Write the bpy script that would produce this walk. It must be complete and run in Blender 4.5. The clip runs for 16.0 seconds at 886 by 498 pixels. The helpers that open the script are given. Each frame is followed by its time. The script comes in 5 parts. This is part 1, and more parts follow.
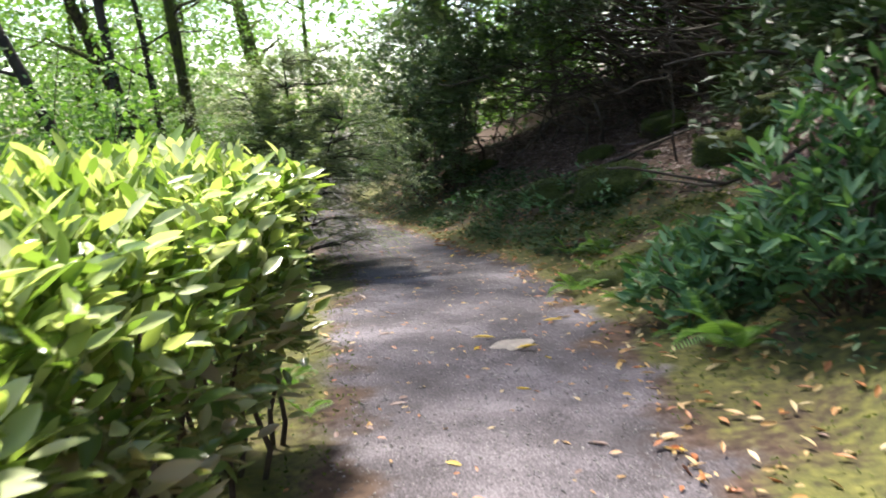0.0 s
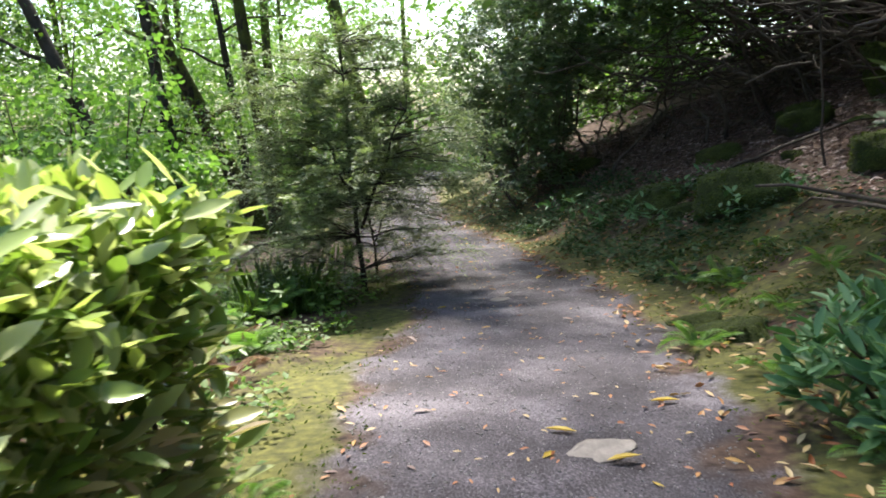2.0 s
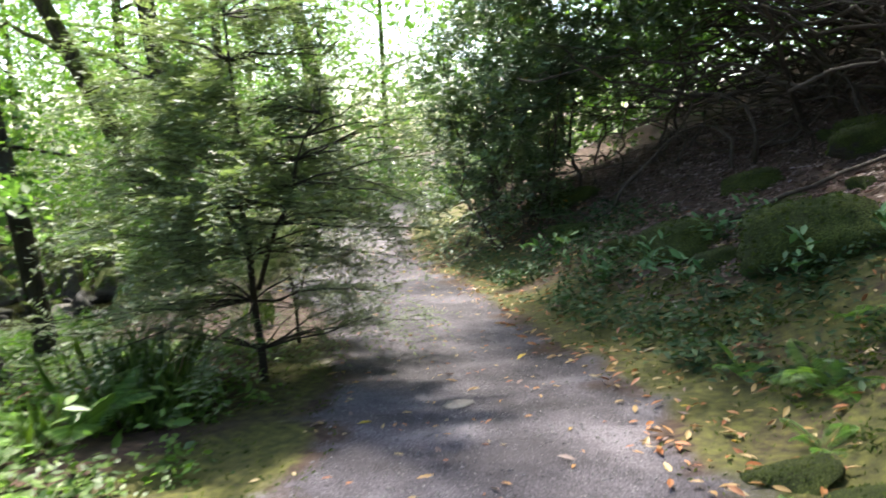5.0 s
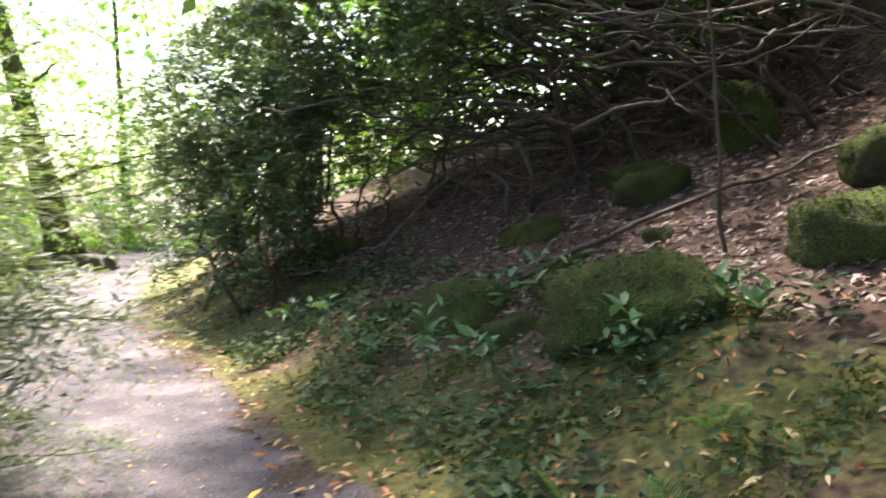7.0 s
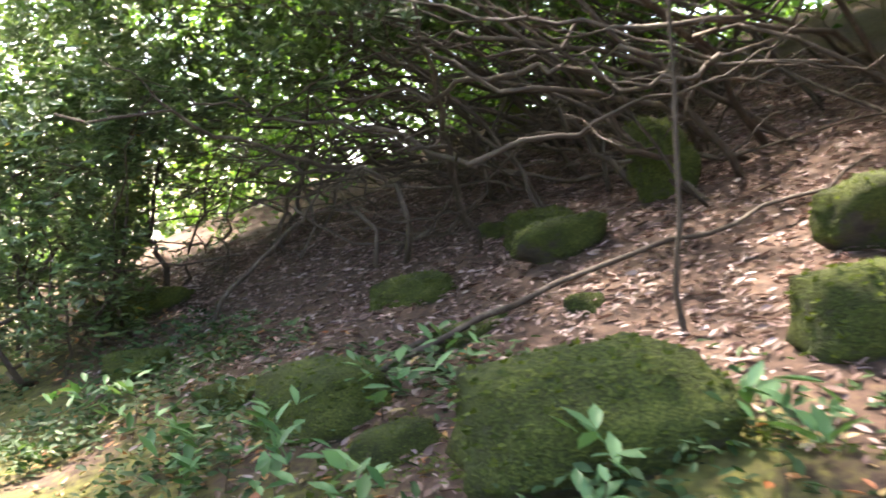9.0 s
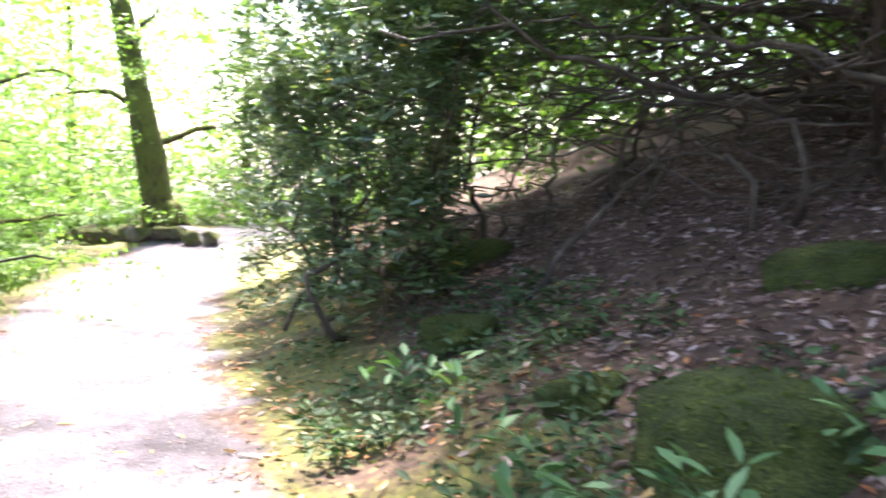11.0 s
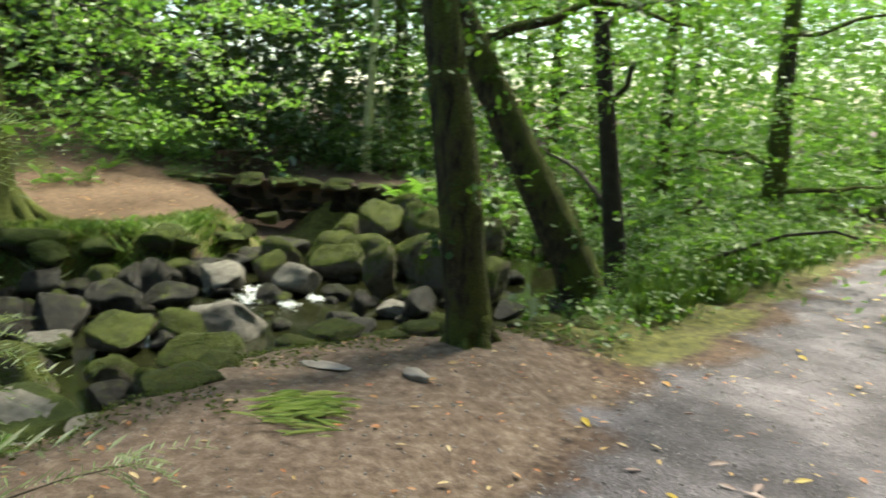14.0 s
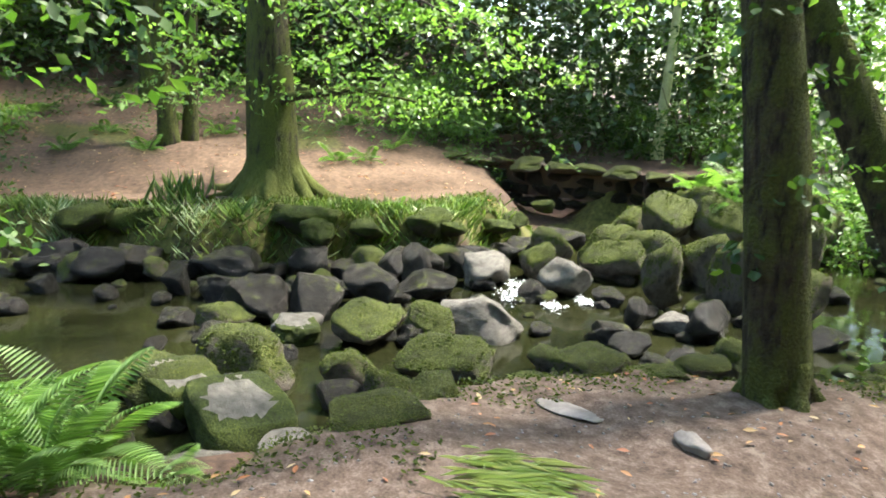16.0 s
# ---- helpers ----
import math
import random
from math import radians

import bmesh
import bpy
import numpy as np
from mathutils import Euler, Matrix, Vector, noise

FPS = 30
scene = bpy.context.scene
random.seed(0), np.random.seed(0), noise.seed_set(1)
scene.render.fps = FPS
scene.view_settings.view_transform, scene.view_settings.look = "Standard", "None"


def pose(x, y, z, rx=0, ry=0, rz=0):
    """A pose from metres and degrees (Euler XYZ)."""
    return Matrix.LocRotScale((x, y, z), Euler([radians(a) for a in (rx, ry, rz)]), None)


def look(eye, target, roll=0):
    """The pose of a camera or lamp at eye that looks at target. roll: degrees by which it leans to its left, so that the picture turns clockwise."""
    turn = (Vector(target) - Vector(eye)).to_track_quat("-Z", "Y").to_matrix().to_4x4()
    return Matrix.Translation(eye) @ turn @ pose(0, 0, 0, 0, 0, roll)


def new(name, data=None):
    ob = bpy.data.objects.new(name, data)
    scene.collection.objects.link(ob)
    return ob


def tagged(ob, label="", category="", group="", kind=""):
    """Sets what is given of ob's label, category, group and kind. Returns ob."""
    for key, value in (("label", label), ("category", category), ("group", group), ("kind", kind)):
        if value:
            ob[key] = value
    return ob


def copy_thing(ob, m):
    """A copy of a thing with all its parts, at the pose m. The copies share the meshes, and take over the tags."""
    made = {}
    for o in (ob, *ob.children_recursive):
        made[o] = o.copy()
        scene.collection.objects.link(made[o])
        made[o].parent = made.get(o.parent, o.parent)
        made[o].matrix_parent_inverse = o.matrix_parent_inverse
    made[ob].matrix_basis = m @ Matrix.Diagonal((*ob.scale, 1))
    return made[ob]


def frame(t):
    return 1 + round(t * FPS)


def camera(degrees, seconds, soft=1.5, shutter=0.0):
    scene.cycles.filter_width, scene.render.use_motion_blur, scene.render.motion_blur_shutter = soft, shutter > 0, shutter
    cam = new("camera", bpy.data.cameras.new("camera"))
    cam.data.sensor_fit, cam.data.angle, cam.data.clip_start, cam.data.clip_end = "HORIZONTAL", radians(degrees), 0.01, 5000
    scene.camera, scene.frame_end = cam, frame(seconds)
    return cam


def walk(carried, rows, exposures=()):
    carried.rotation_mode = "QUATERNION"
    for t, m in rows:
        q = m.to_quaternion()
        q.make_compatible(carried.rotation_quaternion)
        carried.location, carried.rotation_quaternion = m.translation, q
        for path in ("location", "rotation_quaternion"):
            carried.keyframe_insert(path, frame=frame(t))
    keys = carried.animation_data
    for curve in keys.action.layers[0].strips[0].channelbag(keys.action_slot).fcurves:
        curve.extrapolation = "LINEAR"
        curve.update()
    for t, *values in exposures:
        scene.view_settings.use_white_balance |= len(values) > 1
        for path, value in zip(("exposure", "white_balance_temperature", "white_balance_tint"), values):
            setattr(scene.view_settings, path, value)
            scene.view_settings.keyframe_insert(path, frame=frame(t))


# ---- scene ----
cam = camera(58.7, 16.0, soft=1.8, shutter=0.5)
PATH = [
    (0, (0.488, 1.976, 1.328), (0.398, 3.944, 0.979), -2.6),
    (0.5, (0.568, 2.444, 1.355), (0.367, 4.407, 1.027), -1.9),
    (1, (0.606, 2.874, 1.374), (0.381, 4.837, 1.06), -1.6),
    (1.5, (0.679, 3.348, 1.346), (0.374, 5.299, 1.033), -2.2),
    (2, (0.625, 3.827, 1.285), (0.275, 5.764, 0.931), -2.5),
    (2.5, (0.623, 4.258, 1.261), (0.214, 6.182, 0.9), -2.6),
    (3, (0.579, 4.701, 1.238), (0.071, 6.605, 0.892), -1.7),
    (3.5, (0.556, 5.137, 1.238), (0.037, 7.037, 0.888), -2.2),
    (3.7, (0.568, 5.329, 1.202), (0.05, 7.229, 0.851), -2.5),
    (5.8, (0.524, 7.366, 1.053), (0.386, 9.346, 0.811), -3.0),
    (6, (0.526, 7.555, 1.039), (0.436, 9.539, 0.799), -3.4),
    (6.5, (0.571, 8.039, 1.025), (0.664, 10.024, 0.803), -2.6),
    (7, (0.606, 8.498, 1.011), (0.875, 10.471, 0.826), -1.3),
    (7.5, (0.726, 8.961, 0.987), (1.156, 10.909, 0.851), -1.5),
    (8, (0.78, 9.351, 0.99), (1.443, 11.237, 0.912), -0.2),
    (8.2, (0.788, 9.531, 0.991), (1.53, 11.387, 0.943), 0.4),
    (10.3, (0.711, 11.539, 1.008), (0.954, 13.515, 0.823), 2.4),
    (10.5, (0.645, 11.686, 0.975), (0.819, 13.668, 0.774), 2.5),
    (11, (0.456, 12.013, 0.954), (0.414, 13.999, 0.726), 2.1),
    (11.5, (0.336, 12.375, 0.919), (0.019, 14.335, 0.677), 1.7),
    (12, (0.1, 12.732, 0.844), (-0.392, 14.654, 0.592), 2.1),
    (12.5, (-0.112, 13.014, 0.819), (-0.872, 14.843, 0.539), 1.9),
    (13, (-0.288, 13.321, 0.79), (-1.42, 14.944, 0.502), 3.2),
    (13.5, (-0.531, 13.604, 0.711), (-1.908, 15.017, 0.388), 2.3),
    (14, (-0.681, 13.871, 0.668), (-2.29, 15.006, 0.317), 1.8),
    (14.5, (-0.869, 14.042, 0.653), (-2.587, 15.002, 0.298), 3.0),
    (15, (-1.119, 14.21, 0.636), (-2.915, 15.019, 0.292), 2.0),
    (15.5, (-1.386, 14.387, 0.592), (-3.268, 14.959, 0.233), 1.7),
    (16, (-1.649, 14.518, 0.54), (-3.549, 14.997, 0.138), 1.7),
]
EXPOSURES = [(0, 2.2, 6600, 9), (3.7, 2.4, 6450, 7), (5.8, 2.85, 6700, 10), (7, 3.25, 7000, 16), (8.2, 4.05, 7600, 16), (10.3, 4.4, 6700, 23), (11, 4.1, 6600, 21), (12, 2.9, 7000, 6), (13, 2.3, 7200, -7), (14, 2.35, 7000, -3), (15, 2.8, 6600, 6), (16, 3.15, 6450, 7)]
walk(cam, [(t, look(eye, target, roll)) for t, eye, target, roll in PATH], EXPOSURES)

# ---- world, sun ----
world = bpy.data.worlds.new("sky")
scene.world = world
world.use_nodes = True
wn = world.node_tree.nodes
sky = wn.new("ShaderNodeTexSky")
sky.sky_type, sky.sun_disc = "NISHITA", False
sky.sun_elevation, sky.sun_rotation = radians(62), radians(-17)
sky.air_density, sky.dust_density = 1.0, 2.0
world.node_tree.links.new(sky.outputs[0], wn["Background"].inputs[0])
wn["Background"].inputs[1].default_value = 0.12
sun = new("sun", bpy.data.lights.new("sun", "SUN"))
sun.data.energy, sun.data.angle, sun.data.color = 3.9, radians(5), (1.0, 0.95, 0.86)
sun.matrix_world = look((-10 * 0.3, 10 * 0.954, 18.8), (0, 0, 0))

# ---- the plan: heights and edges ----
RNG = np.random.default_rng(7)
PATH_Z = ([-40, 2, 7.4, 8.6, 12.7, 16.6, 18.4, 22, 30, 60], [0.5, -0.05, -0.35, -0.43, -0.70, -0.94, -1.03, -1.08, -1.17, -1.3])
LEFT = ([-5, 5.7, 7.4, 8.9, 10.3, 12, 14.5, 16, 17.5, 19, 24, 28, 34, 60], [-0.3, -0.1, -0.45, -0.75, -0.7, -1.1, -1.9, -2.9, -3.7, -4.0, -5.6, -6.2, -6.2, -4])
RIGHT = ([-5, 5.4, 7.4, 8.9, 10.5, 11.8, 13.2, 14.3, 16.5, 17.2, 19, 20.7, 25.2, 28, 34, 60], [1.4, 1.36, 1.37, 1.18, 0.97, 0.85, 0.25, -0.1, -0.85, -1.0, -1.9, -2.5, -3.5, -4.0, -3.6, -1])
BANK = ([-10, 6, 8, 10, 12, 13.4, 14.4, 15.0, 15.35, 15.9, 17, 18.2, 19, 21, 24, 30, 60], [-6, -5.5, -5.2, -4.9, -4.7, -4.2, -4.25, -4.45, -4.95, -5.2, -5.0, -4.9, -5.3, -6.2, -7.2, -9.5, -14])
FAR = ([-10, 8, 12, 14.3, 16.7, 18.2, 19.2, 21, 24, 30, 60], [-12, -11.6, -11.2, -10.7, -10.7, -11.4, -12.4, -12.6, -12.6, -14, -18])
WATER = -1.62


def wobble(x, y, s, seed=0.0):
    """A cheap smooth noise, about -1 to 1, of size s metres."""
    a, b = x / s + seed, y / s - 1.7 * seed
    return (np.sin(2.1 * a + 1.3 * np.sin(1.7 * b + seed)) + np.sin(2.7 * b + 1.1 * np.sin(2.3 * a + 2)) + np.sin(1.3 * a - 1.9 * b + 4 * seed)) / 3


def step(a, b, v):
    t = np.clip((v - a) / (b - a), 0, 1)
    return t * t * (3 - 2 * t)


def height(x, y):
    """The ground's height: gravel path, hill on its right, stream and far bank on its left."""
    x, y = np.asarray(x, float), np.asarray(y, float)
    zp = np.interp(y, *PATH_Z)
    d = x - np.interp(y, *RIGHT)
    hill = 0.1 * np.clip(d, 0, 0.7) + 0.39 * np.clip(d - 0.7, 0, 24) + 0.12 * np.clip(d - 24.7, 0, 60)
    z = zp + hill + step(0.6, 2.5, d) * (0.07 * wobble(x, y, 0.7) + 0.12 * wobble(x, y, 2.1, 3))
    xl, xb, xf = np.interp(y, *LEFT), np.interp(y, *BANK), np.interp(y, *FAR)
    verge = np.clip(xl - x, 0, 3)
    z = z - 0.03 * verge + step(0.2, 0.9, xl - x) * 0.05 * wobble(x, y, 0.5, 1)
    z = z + 0.14 * step(0.2, 1.0, xl - x) * step(13.6, 14.8, y) * step(18.6, 17.6, y)
    edge = xb + 0.13 * wobble(x, y, 0.5, 5) + 0.06 * wobble(x, y, 0.2, 7)
    drop = step(0.0, 0.45, edge - x)
    bed = WATER - 0.2 + 0.13 * wobble(x, y, 0.8, 9)
    ledge = step(12.6, 13.3, y) * step(15.4, 15.0, y) * step(-5.5, -5.15, x)
    bed = bed * (1 - ledge) + (-1.16 + 0.04 * wobble(x, y, 0.5, 3)) * ledge
    z = z * (1 - drop) + bed * drop
    f = xf - x + 0.28 * wobble(x, y, 0.7, 2) + 0.12 * wobble(x, y, 0.27, 8)
    rise = step(-0.25, 0.45, f)
    south = step(21, 15.5, y)
    bankz = -0.98 + 0.02 * np.clip(f, 0, 12) + (0.02 + 0.13 * south) * np.clip(f - 1.8, 0, 9) + 0.5 * step(27, 21, y) * np.clip(f - 10.5, 0, 16) + 0.05 * wobble(x, y, 1.4, 6) + 0.2 * step(17, 24, y)
    gully = step(1.1, 0.3, np.abs(y - 18.6 - 0.25 * (-10.8 - x)) + 0.15 * wobble(x, y, 0.6, 8)) * step(7.5, 4.5, f)
    bankz = bankz - gully * 0.62
    z = z * (1 - rise) + bankz * rise
    mound = np.exp(-(((x + 6.2) / 1.9) ** 2 + ((y - 29.6) / 0.9) ** 2))
    z = z + 0.42 * mound
    return z + 0.012 * wobble(x, y, 0.23, 4)


def ground_z(x, y):
    return float(height(x, y))


# ---- materials ----
def material(name):
    m = bpy.data.materials.new(name)
    m.use_nodes = True
    t = m.node_tree
    return m, t, t.nodes["Principled BSDF"], t.nodes["Material Output"]


def node(t, kind, **values):
    n = t.nodes.new(kind)
    for key, v in values.items():
        n.inputs[key.replace("_", " ")].default_value = v
    return n


def noise_of(t, scale, detail=6, rough=0.6, coord=None):
    n = node(t, "ShaderNodeTexNoise", Scale=scale, Detail=detail, Roughness=rough)
    t.links.new((coord or place_of(t)), n.inputs["Vector"])
    return n.outputs["Fac"]


def place_of(t):
    for n in t.nodes:
        if n.bl_idname == "ShaderNodeTexCoord":
            return n.outputs["Object"]
    return t.nodes.new("ShaderNodeTexCoord").outputs["Object"]


def ramp(t, fac, stops):
    n = t.nodes.new("ShaderNodeValToRGB")
    while len(n.color_ramp.elements) < len(stops):
        n.color_ramp.elements.new(0.5)
    for e, (p, c) in zip(n.color_ramp.elements, stops):
        e.position, e.color = p, (*c, 1)
    t.links.new(fac, n.inputs[0])
    return n.outputs[0]


def mixed(t, fac, a, b):
    n = t.nodes.new("ShaderNodeMix")
    n.data_type = "RGBA"
    for sock, v in ((n.inputs[0], fac), (n.inputs[6], a), (n.inputs[7], b)):
        if isinstance(v, (tuple, float)):
            sock.default_value = (*v, 1) if isinstance(v, tuple) else v
        else:
            t.links.new(v, sock)
    return n.outputs[2]


def sums(t, op, a, b, clamp=False):
    n = t.nodes.new("ShaderNodeMath")
    n.operation, n.use_clamp = op, clamp
    for sock, v in zip(n.inputs, (a, b)):
        if isinstance(v, (int, float)):
            sock.default_value = v
        else:
            t.links.new(v, sock)
    return n.outputs[0]


def bumped(t, shader, fac, strength, distance=0.02):
    b = node(t, "ShaderNodeBump", Strength=strength, Distance=distance)
    t.links.new(fac, b.inputs["Height"])
    t.links.new(b.outputs[0], shader.inputs["Normal"])


def leaf_material(name, colours, rough=0.45, through_it=0.35, glow=(1.2, 1.35, 0.6), spec=0.5):
    """Leaves: every one of its own shade, light passing through in part."""
    m, t, p, out = material(name)
    isl = t.nodes.new("ShaderNodeNewGeometry").outputs["Random Per Island"]
    n = len(colours) - 1
    c = ramp(t, isl, [(i / n, k) for i, k in enumerate(colours)])
    big = noise_of(t, 0.9, 3)
    c = mixed(t, sums(t, "MULTIPLY", big, 0.5), c, tuple(0.55 * v for v in colours[0]))
    t.links.new(c, p.inputs["Base Color"])
    p.inputs["Roughness"].default_value = rough
    p.inputs["Specular IOR Level"].default_value = spec
    tr = t.nodes.new("ShaderNodeBsdfTranslucent")
    g = t.nodes.new("ShaderNodeMix")
    g.data_type, g.blend_type = "RGBA", "MULTIPLY"
    g.inputs[0].default_value = 1
    t.links.new(c, g.inputs[6])
    g.inputs[7].default_value = (*glow, 1)
    t.links.new(g.outputs[2], tr.inputs[0])
    mx = t.nodes.new("ShaderNodeMixShader")
    mx.inputs[0].default_value = through_it
    t.links.new(p.outputs[0], mx.inputs[1])
    t.links.new(tr.outputs[0], mx.inputs[2])
    t.links.new(mx.outputs[0], out.inputs[0])
    return m


def plain_material(name, stops, scale, rough=0.9, bump=0.5, bump_scale=40, distance=0.01, spec=0.3):
    m, t, p, out = material(name)
    a, b = noise_of(t, scale), noise_of(t, bump_scale, 8)
    f = sums(t, "ADD", sums(t, "MULTIPLY", a, 0.7), sums(t, "MULTIPLY", b, 0.3))
    t.links.new(ramp(t, f, stops), p.inputs["Base Color"])
    p.inputs["Roughness"].default_value = rough
    p.inputs["Specular IOR Level"].default_value = spec
    bumped(t, p, b, bump, distance)
    return m


def mossy_material(name, stone, moss, amount, rough=0.8, ridges=False):
    """Stone or bark that carries moss where it faces the sky."""
    m, t, p, out = material(name)
    a, b, fine = noise_of(t, 2.3), noise_of(t, 9, 6), noise_of(t, 60, 6)
    if ridges:
        mp = t.nodes.new("ShaderNodeMapping")
        mp.inputs["Scale"].default_value = (1, 1, 0.28)
        t.links.new(place_of(t), mp.inputs["Vector"])
        b = noise_of(t, 17, 6, 0.65, mp.outputs[0])
    base = ramp(t, b, stone)
    p.inputs["Specular IOR Level"].default_value = 0.3
    green = ramp(t, sums(t, "ADD", sums(t, "MULTIPLY", fine, 0.6), sums(t, "MULTIPLY", a, 0.4)), moss)
    geo = t.nodes.new("ShaderNodeNewGeometry")
    sep = t.nodes.new("ShaderNodeSeparateXYZ")
    t.links.new(geo.outputs["Normal"], sep.inputs[0])
    up = sums(t, "ADD", sums(t, "MULTIPLY", sep.outputs["Z"], 0.45), sums(t, "MULTIPLY", sums(t, "ADD", a, b), 0.9))
    fac = sums(t, "MULTIPLY", sums(t, "SUBTRACT", up, 1.25 - amount), 5.0, True)
    t.links.new(mixed(t, fac, base, green), p.inputs["Base Color"])
    r = t.nodes.new("ShaderNodeMapRange")
    r.inputs["To Min"].default_value, r.inputs["To Max"].default_value = rough, 0.95
    t.links.new(fac, r.inputs["Value"])
    t.links.new(r.outputs[0], p.inputs["Roughness"])
    bumped(t, p, sums(t, "ADD", fine, b), 1.0, 0.04)
    return m


